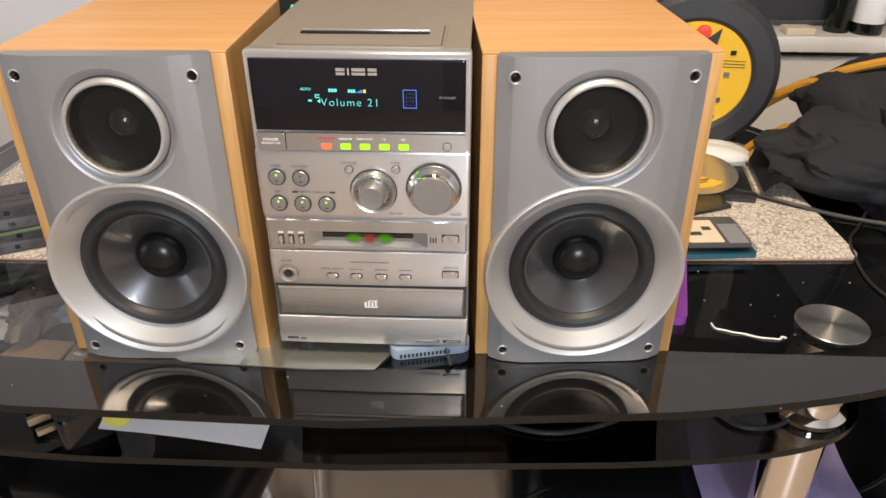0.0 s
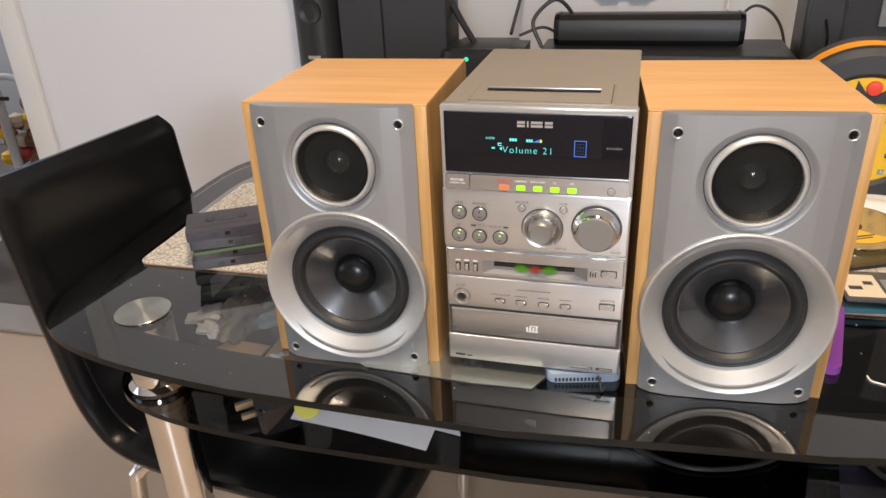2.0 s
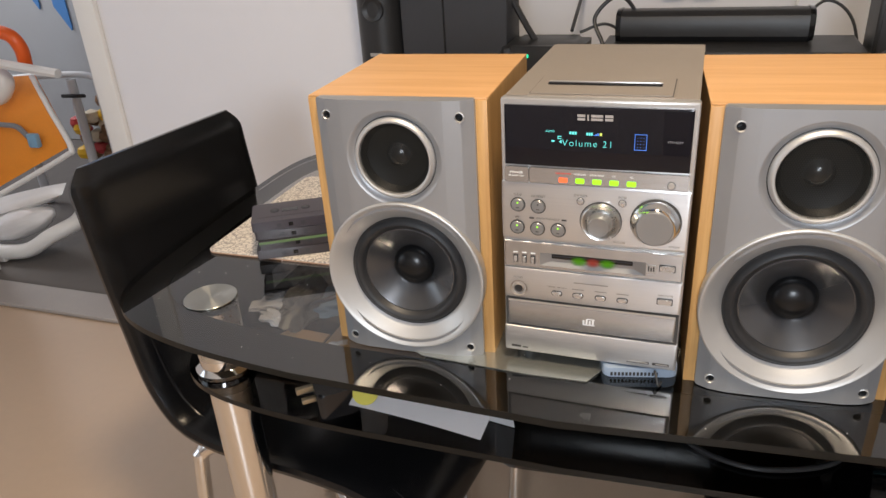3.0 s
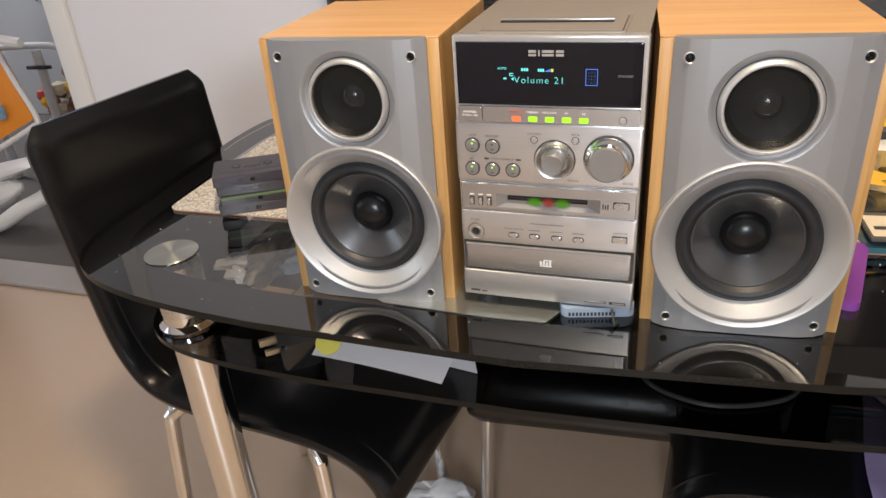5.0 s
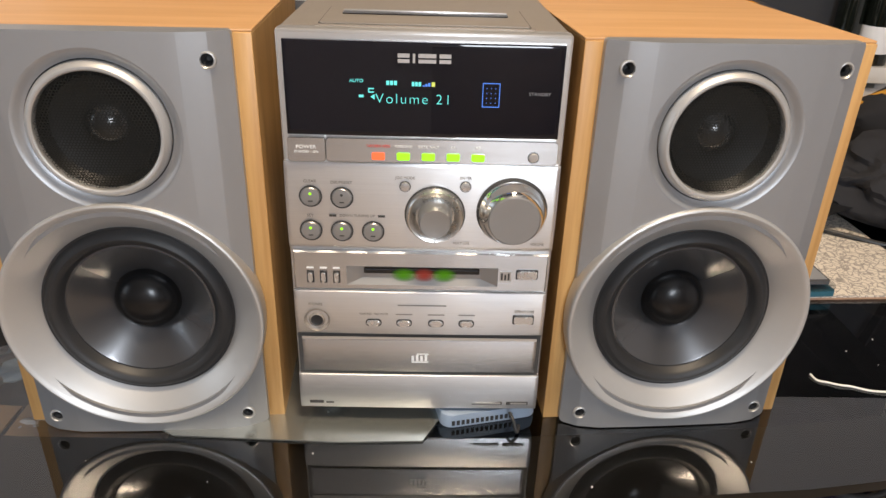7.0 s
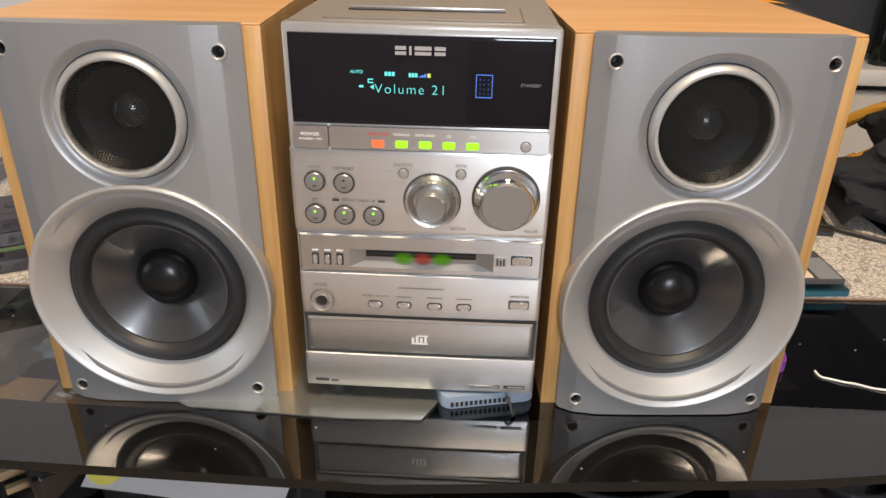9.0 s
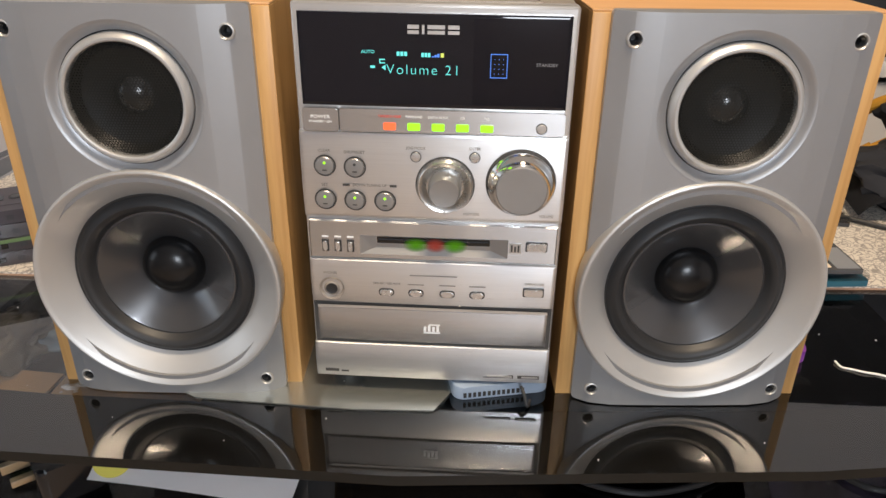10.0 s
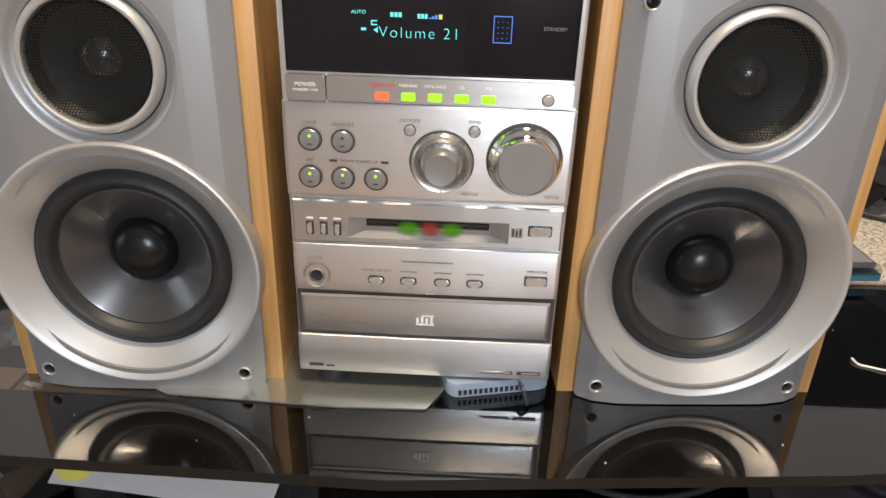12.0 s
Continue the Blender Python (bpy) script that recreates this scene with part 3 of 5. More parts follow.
clear_below(pane_top)
# black paint under the rim of the glass
rim, core = bowed_oval(0.6025, 0.3945), bowed_oval(0.562, 0.322)
bmr = bmesh.new()
for z in (TZ - 0.0095, TZ - 0.0085):
    a = [bmr.verts.new((x, y, z)) for x, y in rim]
    b = [bmr.verts.new((x, y, z)) for x, y in core]
    for i in range(128):
        bmr.faces.new((a[i], a[(i + 1) % 128], b[(i + 1) % 128], b[i]))
part("painted_border", bmr, M["paint_black"], table, "black painted border under the glass")
pane_low = part("lower_shelf", slab(bowed_oval(0.532, 0.343, 0.3), 0.652, 0.660, 0.001), M["glass_dark"], table, "dark glass lower shelf")
clear_below(pane_low)
for sx in (-1, 1):
    for sy in (-1, 1):
        x, y = sx * 0.4545, sy * 0.258
        leg = part("leg", lathe([(0, 0.002), (0.034, 0.002), (0.034, 0.012), (0.029, 0.016), (0.029, 0.645), (0, 0.645)], 40, at=(x, y, 0)), M["chrome"], table, "polished chrome tube leg")
        part("collar", lathe([(0.029, 0.640), (0.036, 0.642), (0.037, 0.651), (0.030, 0.6515)], 40, at=(x, y, 0)), M["chrome"], leg)
        part("upper_collar", lathe([(0.030, 0.6605), (0.037, 0.661), (0.038, 0.667), (0.034, 0.671), (0.0315, 0.673), (0.0315, 0.685), (0, 0.685)], 40, at=(x, y, 0)), M["chrome"], leg)
        part("spacer", lathe([(0, 0.685), (0.0315, 0.685), (0.0315, 0.748), (0.0318, 0.7482), (0.0318, 0.7545), (0.0, 0.7545)], 48, at=(x, y, 0)), M["alu"], leg)
        disc = part("disc_cap", lathe([(0, 0.0003), (0.0325, 0.0003), (0.0332, 0.001), (0.0332, 0.0014), (0.0325, 0.0020), (0.015, 0.0020), (0, 0.0020)], 64), M["disc_cap"], leg, "spun aluminium disc on the glass")
        disc.location = (x, y, TZ)

# ---- speakers ----


def bezel_y(x):
    return 0.25 * x * x + 0.16 * max(0.0, abs(x) - 0.050) + 0.35 * max(0.0, abs(x) - 0.066)


def make_speaker(m):
    sp = thing("bookshelf_speaker", m, "beech veneer bookshelf speaker with a silver front, on the glass table", "speaker", "pair of bookshelf speakers")
    H, W, D0, D1 = 0.2727, 0.0882, 0.0149, 0.207
    part("top_panel", B(-W, W, D0 + 0.0012, D1, H - 0.0016, H, 0.0005), M["wood_top"], sp, "beech veneer top")
    for s in (-1, 1):
        part("side_panel", B(min(s * W, s * (W - 0.012)), max(s * W, s * (W - 0.012)), D0, D1, 0.0, H - 0.0016, 0.0006), M["wood_side"], sp)
    part("back_panel", B(-W + 0.012, W - 0.012, D1 - 0.012, D1 - 0.001, 0.0, H - 0.012), M["black"], sp)
    part("bottom_panel", B(-W + 0.012, W - 0.012, D0, D1 - 0.012, 0.0, 0.012), M["wood_side"], sp)
    part("front_board", B(-W + 0.012, W - 0.012, D0 + 0.03, D0 + 0.034, 0.012, H - 0.012), M["black"], sp)
    # silver front plate with two openings and four screw holes
    bm = bmesh.new()
    def loop(pts):
        vs = [bm.verts.new((x, 0, z)) for x, z in pts]
        return [bm.edges.new((vs[i], vs[(i + 1) % len(vs)])) for i in range(len(vs))]
    tw, wo = 0.2170, 0.0906
    holes = [(0, tw, 0.0470, 72), (0, wo, 0.0745, 72)] + [(sx * 0.0647, z, 0.0038, 20) for sx in (-1, 1) for z in (0.0129, 0.2577)]
    es = loop(rounded(-0.0775, 0.0775, 0.001, H + 0.0004, 0.003))
    for x, z, r, n in holes:
        es += loop([(x + r * math.cos(2 * math.pi * k / n), z + r * math.sin(2 * math.pi * k / n)) for k in range(n)])
    bmesh.ops.triangle_fill(bm, use_beauty=True, use_dissolve=False, edges=es)
    for cut in (-0.074, -0.070, -0.0663, -0.0657, -0.060, -0.0503, -0.0497, -0.042, -0.034, -0.025, -0.015, 0.0, 0.015, 0.025, 0.034, 0.042, 0.0497, 0.0503, 0.060, 0.0657, 0.0663, 0.070, 0.074):
        bmesh.ops.bisect_plane(bm, geom=bm.verts[:] + bm.edges[:] + bm.faces[:], plane_co=(cut, 0, 0), plane_no=(1, 0, 0))
    for v in bm.verts:
        v.co.y = bezel_y(v.co.x)
    r = bmesh.ops.extrude_face_region(bm, geom=bm.faces[:])
    for v in r["geom"]:
        if isinstance(v, bmesh.types.BMVert):
            v.co.y = 0.0160
    part("front_plate", bm, M["silver"], sp, "silver painted curved front plate")
    # tweeter
    dish = lathe([(0.0474, -0.0010), (0.0474, 0.0002), (0.0466, 0.0), (0.0450, -0.0012), (0.0435, -0.0026), (0.0422, -0.0036), (0.0410, -0.0041)], 72, "y", (0, 0, tw))
    for v in dish.verts:
        rr = math.hypot(v.co.x, v.co.z - tw)
        v.co.y += bezel_y(v.co.x) * min(1.0, max(0.0, (rr - 0.0410) / 0.005))
    tweeter = part("tweeter", dish, M["silver"], sp, "silver tweeter surround")
    part("ring", lathe([(0.0402, -0.008), (0.0402, -0.0032), (0.0397, -0.0014), (0.0386, 0.0004), (0.0372, 0.0014), (0.0360, 0.0014), (0.0351, 0.0008), (0.0347, -0.0010), (0.0345, -0.010)], 72, "y", (0, 0, tw)), M["silver_ring"], tweeter)
    part("gap", lathe([(0.0412, -0.0046), (0.0398, -0.0050)], 72, "y", (0, 0, tw)), M["black"], tweeter)
    part("chamber", lathe([(0.0346, -0.004), (0.030, -0.010), (0.015, -0.015), (0.012, -0.0145)], 48, "y", (0, 0, tw)), M["paint_black"], tweeter)
    part("dome", lathe([(0.0125, -0.0148), (0.0100, -0.0126), (0.006, -0.0104), (0, -0.0095)], 32, "y", (0, 0, tw)), M["dome"], tweeter, "small shiny dome")
    # perforated grille: a honeycomb of thin bars
    gv, gf, pitch = [], [], 0.0019
    hole = pitch * 0.42
    rows_n = int(0.0345 / (pitch * 0.866)) + 1
    for j in range(-rows_n, rows_n + 1):
        for i in range(-24, 25):
            cx, cz = (i + 0.5 * (j % 2)) * pitch, j * pitch * 0.866
            if math.hypot(cx, cz) > 0.0337:
                continue
            base = len(gv)
            for rr in (pitch * 0.578, hole):
                for k in range(6):
                    a = radians(60 * k + 30)
                    px, pz = cx + rr * math.cos(a), cz + rr * math.sin(a)
                    gv.append((px, 0.0004 - 0.0020 * (1 - (math.hypot(px, pz) / 0.0345) ** 2), tw + pz))
            for k in range(6):
                gf.append((base + k, base + (k + 1) % 6, base + 6 + (k + 1) % 6, base + 6 + k))
    me = bpy.data.meshes.new("grille")
    me.from_pydata(gv, [], gf)
    me.materials.append(M["grille"])
    gr = new("grille", me)
    gr.parent = tweeter
    tagged(gr, "black perforated metal grille", kind="stuff")
    # woofer
    lip = [(0.0822, -0.014), (0.0828, -0.010), (0.0829, -0.002), (0.0828, 0.0006), (0.0822, 0.0017), (0.0811, 0.0021), (0.0797, 0.0016), (0.0778, 0.0002), (0.0750, -0.0020), (0.0715, -0.0046), (0.0680, -0.0076), (0.0645, -0.0106), (0.0612, -0.0136)]
    woofer = part("woofer_ring", lathe(lip, 96, "y", (0, 0, wo)), M["silver_ring"], sp, "flared silver woofer ring")
    part("surround", lathe([(0.0622, -0.0134), (0.0612, -0.0128), (0.0602, -0.0130), (0.0590, -0.0112), (0.0570, -0.0094), (0.0545, -0.0086), (0.0520, -0.0094), (0.0502, -0.0114), (0.0490, -0.0142), (0.0474, -0.0158)], 96, "y", (0, 0, wo)), M["rubber"], woofer, "black rubber roll surround")
    part("cone", lathe([(0.0482, -0.0152), (0.0468, -0.0150), (0.0448, -0.0162), (0.034, -0.0235), (0.024, -0.0300), (0.0185, -0.0345)], 96, "y", (0, 0, wo)), M["cone"], woofer, "glossy dark grey cone")
    part("dust_cap", lathe([(0.0222, -0.0345), (0.0221, -0.0305), (0.0206, -0.0256), (0.0166, -0.0212), (0.0108, -0.0183), (0.005, -0.0171), (0, -0.0168)], 64, "y", (0, 0, wo)), M["cap"], woofer, "black domed dust cap")
    for sx in (-1, 1):
        for z in (0.0129, 0.2577):
            y = bezel_y(0.0647)
            bush = part("grille_socket", lathe([(0.0036, -0.008), (0.0037, 0.0), (0.0043, 0.0007), (0.0050, 0.0004), (0.0053, -0.0012)], 28, "y", (sx * 0.0647, y, z)), M["silver_ring"], sp)
            part("socket_hole", lathe([(0.0037, -0.0015), (0.0020, -0.0035), (0.0018, -0.008), (0, -0.008)], 24, "y", (sx * 0.0647, y, z)), M["black"], bush)
    return sp


speaker = make_speaker(pose(0.1252, 0.5296, TZ, 0, 0, 4.0))
copy_thing(speaker, pose(-0.2394, 0.5184, TZ, 0, 0, 2.4))

# ---- stereo unit ----
UX, UY = -0.055, 0.530
unit = thing("mini_stereo", pose(UX, UY, 0), "silver mini stereo with a lit display on the glass table", "stereo")
Z0, Z1 = 0.778, 1.0385
part("case", B(-0.0815, 0.0815, 0.014, 0.246, Z0 + 0.002, Z1 - 0.004, 0.002), M["taupe"], unit, "taupe metal case")
top = part("top_panel", slab(rounded(-0.0825, 0.0825, 0.010, 0.248, 0.003), Z1 - 0.004, Z1, 0.001), M["taupe"], unit, "taupe top panel")
front = part("front_frame", B(-0.084, 0.084, 0.004, 0.016, Z0 + 0.001, Z1 + 0.0005, 0.002), M["trim"], unit, "silver front frame")
# tape slot on top
well = part("tape_lid", slab(rounded(-0.0635, 0.0635, 0.014, 0.086, 0.002), Z1, Z1 + 0.0012, 0.0006), M["taupe"], top, "raised cassette flap frame")
part("flap", slab(rounded(-0.0605, 0.0605, 0.018, 0.082, 0.0015), Z1 + 0.0012, Z1 + 0.0020, 0.0004), M["taupe"], well)
part("flap_gap", slab(rounded(-0.0614, 0.0614, 0.0171, 0.0829, 0.0018), Z1 + 0.0012, Z1 + 0.00135), M["ink"], well)
part("tape_slot", slab(rounded(-0.0505, 0.0505, 0.048, 0.0565, 0.0012), Z1 + 0.0021, Z1 + 0.0028), M["black_gloss"], well, "dark cassette slot")
part("slot_lip", B(-0.0505, 0.0505, 0.0567, 0.0585, Z1 + 0.002, Z1 + 0.0036, 0.0004), M["trim"], well)

# display
disp = part("display_window", bowed(-0.0797, 0.0797, 0.9790, 1.0337, 0.0, 0.006, 0.0003, 0.0010), M["screen"], unit, "dark glossy display window")
DY = -0.0004
lettering("display_text", "Volume 21", 0.0083, -0.0060, DY, 1.0016, M["vfd"], disp, widen=1.0, gap=1.22, thin=-0.00016)


def bar(name, x0, x1, z0, z1, y, material, parent, d=0.0003):
    return part(name, B(x0, x1, y - d, y, z0, z1), material, parent, smooth=False)


lettering("display_text", "AUTO", 0.0026, -0.0385, DY, 1.0117, M["vfd"], disp, widen=1.1)
for k in range(3):
    bar("indicator", -0.0215 + k * 0.0022, -0.0198 + k * 0.0022, 1.0098, 1.0122, DY, M["vfd"], disp)
for k in range(3):
    bar("indicator", -0.0070 + k * 0.0019, -0.0055 + k * 0.0019, 1.0094, 1.0118, DY, M["vfd"], disp)
for k in range(3):
    bar("indicator", -0.0009 + k * 0.0016, 0.0004 + k * 0.0016, 1.0094, 1.0100 + 0.0007 * k, DY, M["vfd_blue"], disp)
bar("indicator", 0.0043, 0.0062, 1.0094, 1.0118, DY, M["vfd_yellow"], disp)
for x0, x1, z0, z1 in ((-0.0312, -0.0285, 1.0072, 1.0078), (-0.0312, -0.0285, 1.0052, 1.0058), (-0.0318, -0.0312, 1.0052, 1.0078), (-0.0372, -0.0345, 1.0024, 1.0038)):
    bar("indicator", x0, x1, z0, z1, DY, M["vfd"], disp)
bmt = bmesh.new()
tv = [bmt.verts.new((x, DY - 0.0002, z)) for x, z in ((-0.0306, 1.0028), (-0.0282, 1.0044), (-0.0282, 1.0012))]
bmt.faces.new(tv)
part("indicator", bmt, M["vfd"], disp)
for x0, x1, z0, z1 in ((0.0335, 0.0435, 1.0117, 1.0121), (0.0335, 0.0435, 0.9981, 0.9985), (0.0335, 0.0339, 0.9985, 1.0117), (0.0431, 0.0435, 0.9985, 1.0117)):
    bar("level_frame", x0, x1, z0, z1, DY, M["vfd_blue"], disp)
for i in range(3):
    for j in range(4):
        bar("level_dot", 0.0358 + i * 0.0025, 0.0362 + i * 0.0025, 1.0004 + j * 0.0028, 1.0008 + j * 0.0028, DY, M["vfd_blue"], disp)
lettering("printed_text", "STANDBY", 0.0026, 0.0665, DY, 1.0062, M["grey_strap"], disp, widen=1.1)
# maker's badge as plain blocks
for x0, x1, z0, z1 in ((-0.0150, -0.0084, 1.0254, 1.0276), (-0.0150, -0.0084, 1.0225, 1.0245), (-0.0066, -0.0052, 1.0225, 1.0276), (-0.0034, 0.0066, 1.0225, 1.0245), (-0.0034, 0.0066, 1.0254, 1.0276), (0.0084, 0.0150, 1.0254, 1.0276), (0.0084, 0.0150, 1.0225, 1.0245)):
    bar("badge_block", x0, x1, z0, z1, DY, M["trim"], disp, 0.0006)

# row of source keys
power = part("power_key", plate(-0.0800, -0.0578, 0.9632, 0.9775, -0.0010, 0.006, 0.0012, 0.0006), M["steel_dark"], unit, "wide silver power key")
lettering("printed_text", "POWER", 0.0030, -0.069, -0.0013, 0.9722, M["ink_light"], power, widen=1.15)
lettering("printed_text", "STANDBY / ON", 0.0019, -0.069, -0.0013, 0.9692, M["ink_light"], power, widen=1.1)
strip = part("key_strip", plate(-0.0572, 0.0800, 0.9632, 0.9775, -0.0004, 0.006, 0.0012, 0.0006), M["steel_dark"], unit, "brushed metal key strip")
for k, word in enumerate(("TAPE/DECK MODE", "TUNER/BAND", "DIGITAL IN/AUX", "C.D.", "M.D.")):
    x = -0.0265 + 0.01485 * k
    key = part("source_key", plate(x - 0.0039, x + 0.0039, 0.9649, 0.9694, -0.0012, 0.003, 0.0008, 0.0004), M["led_red"] if k == 0 else M["led_green"], strip, "lit red key" if k == 0 else "lit green key")
    lettering("printed_text", word, 0.0021, x, -0.0008, 0.9733, M["red"] if k == 0 else M["ink_light"], strip, widen=0.80)
part("round_key", lathe([(0.0030, -0.001), (0.0029, 0.0008), (0.0024, 0.0012), (0, 0.0013)], 24, "y", (0.066, -0.0006, 0.9680)), M["trim"], strip)
part("key_rim", lathe([(0.0030, 0.0002), (0.0034, 0.0003), (0.0034, 0)], 24, "y", (0.066, -0.0006, 0.9680)), M["ink"], strip)

# knob panel
panel = part("control_panel", bowed(-0.0835, 0.0835, 0.9052, 0.9622, -0.0008, 0.008, 0.0014, 0.0008), M["steel"], unit, "brushed metal control panel")
PY = -0.0009
for x, z, word in ((-0.0680, 0.9408, "CLEAR"), (-0.0490, 0.9402, "DIR/PRESET"), (-0.0688, 0.9180, "SET"), (-0.0496, 0.9178, ""), (-0.0303, 0.9178, "")):
    part("key_rim", lathe([(0.0068, -0.001), (0.0071, 0.0003), (0.0062, 0.0003), (0.0060, -0.001)], 36, "y", (x, PY, z)), M["ink"], panel)
    key = part("round_key", lathe([(0.0060, -0.001), (0.0060, 0.0010), (0.0055, 0.0016), (0, 0.0019)], 36, "y", (x, PY, z)), M["knob"], panel, "round silver key")
    part("key_light", lathe([(0.0009, 0), (0.0008, 0.0004), (0, 0.0005)], 12, "y", (x, PY - 0.0018, z + 0.0022)), M["led_green"] if x != -0.0490 else M["ink"], key)
    bar("key_mark", x - 0.0014, x + 0.0014, z - 0.0029, z - 0.0022, PY - 0.0018, M["ink"], key)
    if word:
        lettering("printed_text", word, 0.0026, x, PY - 0.0002, z + 0.0098, M["ink_soft"], panel)
lettering("printed_text", "DOWN TUNING UP", 0.0024, -0.0400, PY - 0.0002, 0.9282, M["ink_soft"], panel)
for s in (-1, 1):
    bar("printed_mark", -0.0400 + s * 0.0150 - 0.0022, -0.0400 + s * 0.0150 + 0.0022, 0.9275, 0.9289, PY - 0.0001, M["ink"], panel)
for x, z, word in ((-0.0105, 0.9482, "JOG MODE"), (0.0262, 0.9487, "ENTER")):
    part("small_key", lathe([(0.0031, -0.001), (0.0031, 0.0006), (0.0027, 0.0013), (0, 0.0016)], 28, "y", (x, PY, z)), M["key"], panel)
    part("key_rim", lathe([(0.0031, 0.0002), (0.0035, 0.0003), (0.0035, 0)], 28, "y", (x, PY, z)), M["ink"], panel)
    lettering("printed_text", word, 0.0024, x, PY - 0.0002, z + 0.0056, M["ink_soft"], panel)
jog = part("jog_dial", lathe([(0.0178, -0.001), (0.0176, 0.0040), (0.0166, 0.0056), (0.0150, 0.0052), (0.0118, 0.0024), (0.0098, 0.0022)], 80, "y", (0.0080, PY, 0.9300)), M["alu"], panel, "silver ring dial")
part("jog_rim", lathe([(0.0178, 0.0002), (0.0188, 0.0003), (0.0188, 0)], 64, "y", (0.0080, PY, 0.9300)), M["ink"], panel)
part("jog_knob", lathe([(0.0106, 0.002), (0.0102, 0.0100), (0.0097, 0.0136), (0.0090, 0.0147), (0.0084, 0.0146), (0, 0.0143)], 64, "y", (0.0080, PY, 0.9300)), M["knob"], jog, "raised silver centre knob")
part("knob_mark", lathe([(0.0008, 0), (0.0007, 0.0004), (0, 0.0005)], 12, "y", (0.0080, PY - 0.0054, 0.9142)), M["ink_light"], jog)
vol = part("volume_knob", lathe([(0.0208, -0.001), (0.0208, 0.0046), (0.0204, 0.0052), (0.0186, 0.0086), (0.0182, 0.0090), (0.0164, 0.0128), (0.0160, 0.0140)], 96, "y", (0.0555, PY, 0.9330)), M["chrome"], panel, "large chrome volume knob")
part("volume_rim", lathe([(0.0208, 0.0003), (0.0220, 0.0004), (0.0220, 0)], 80, "y", (0.0555, PY, 0.9330)), M["ink"], panel)
part("volume_cap", lathe([(0.0160, 0.0138), (0.0158, 0.0148), (0.0150, 0.0153), (0, 0.0150)], 64, "y", (0.0555, PY, 0.9330)), M["knob"], vol, "matt silver cap")
lettering("printed_text", "VOLUME", 0.0023, 0.0730, PY - 0.0002, 0.9105, M["ink_soft"], panel)
lettering("printed_text", "MULTI JOG", 0.0021, 0.0250, PY - 0.0002, 0.9105, M["ink_soft"], panel)

# mini disc panel with a sunk slot
MY = 0.0007


def ring_of(bm, outer, yo, inner, yi):
    ov = [bm.verts.new((x, yo, z)) for x, z in outer]
    iv = [bm.verts.new((x, yi, z)) for x, z in inner]
    for k in range(len(ov)):
        j = (k + 1) % len(ov)
        bm.faces.new((ov[k], ov[j], iv[j], iv[k]))


def corners(x0, x1, z0, z1):
    return [(x0, z0), (x1, z0), (x1, z1), (x0, z1)]


bmq = bmesh.new()
mouth = corners(-0.0480, 0.0500, 0.8786, 0.8922)
ring_of(bmq, corners(-0.0818, 0.0818, 0.8747, 0.9025), 0.0038, corners(-0.0818, 0.0818, 0.8747, 0.9025), 0.0016)
ring_of(bmq, corners(-0.0818, 0.0818, 0.8747, 0.9025), 0.0016, corners(-0.0808, 0.0808, 0.8757, 0.9015), MY)
ring_of(bmq, corners(-0.0808, 0.0808, 0.8757, 0.9015), MY, mouth, MY)
bmesh.ops.remove_doubles(bmq, verts=bmq.verts, dist=0.00005)
md = part("disc_slot_panel", bmq, M["steel_dark"], unit, "brushed panel with a sunk disc slot", smooth=False)
bmq = bmesh.new()
ring_of(bmq, mouth, MY, corners(-0.0375, 0.0385, 0.8826, 0.8910), 0.0037)
bmq.faces.new([bmq.verts.new((x, 0.0037, z)) for x, z in corners(-0.0375, 0.0385, 0.8826, 0.8910)])
bmesh.ops.remove_doubles(bmq, verts=bmq.verts, dist=0.00005)
slot_well = part("slot_well", bmq, M["knob"], md, smooth=False)
part("disc_slot", plate(-0.0370, 0.0380, 0.8858, 0.8904, 0.0033, 0.0003, 0.0006), M["black_gloss"], slot_well, "dark disc slot")
part("slot_shutter", plate(-0.0360, 0.0370, 0.8884, 0.8892, 0.0028, 0.0004, 0.0003), M["charcoal"], slot_well)
# reflections of coloured glows on the slot's bevel, painted as faintly emitting plates
for x, h, mt in ((-0.0110, 0.0085, "reflection_green"), (0.0020, 0.0075, "reflection_red"), (0.0150, 0.0085, "reflection_green")):
    part("slot_light", plate(x - h, x + h, 0.8800, 0.8908, 0.0020 + 0.0002 * (mt == 'reflection_red'), 0.0001, 0.0003), M[mt], slot_well, "dim coloured reflection painted over the slot")
for x in (-0.0712, -0.0628, -0.0544):
    bar("switch_recess", x - 0.0023, x + 0.0023, 0.8800, 0.8884, MY - 0.0002, M["black"], md)
    part("slide_switch", plate(x - 0.0014, x + 0.0014, 0.8808, 0.8876, -0.0012, 0.002, 0.0008, 0.0005), M["key"], md)
    bar("printed_mark", x - 0.0022, x + 0.0022, 0.8902, 0.8912, MY - 0.0001, M["ink_light"], md)
part("eject_key_recess", plate(0.0614, 0.0758, 0.8843, 0.8914, MY - 0.0002, 0.001, 0.001), M["black"], md)
part("eject_key", plate(0.0623, 0.0749, 0.8851, 0.8907, -0.0012, 0.002, 0.0008, 0.0008), M["key"], md, "silver eject key")
bar("disc_mark", 0.0510, 0.0585, 0.8830, 0.8900, MY - 0.0002, M["trim"], md)
for k in range(3):
    bar("disc_mark", 0.0518 + 0.0022 * k, 0.0530 + 0.0022 * k, 0.8840, 0.8890 - 0.001 * (k % 2), MY - 0.0006, M["ink"], md)

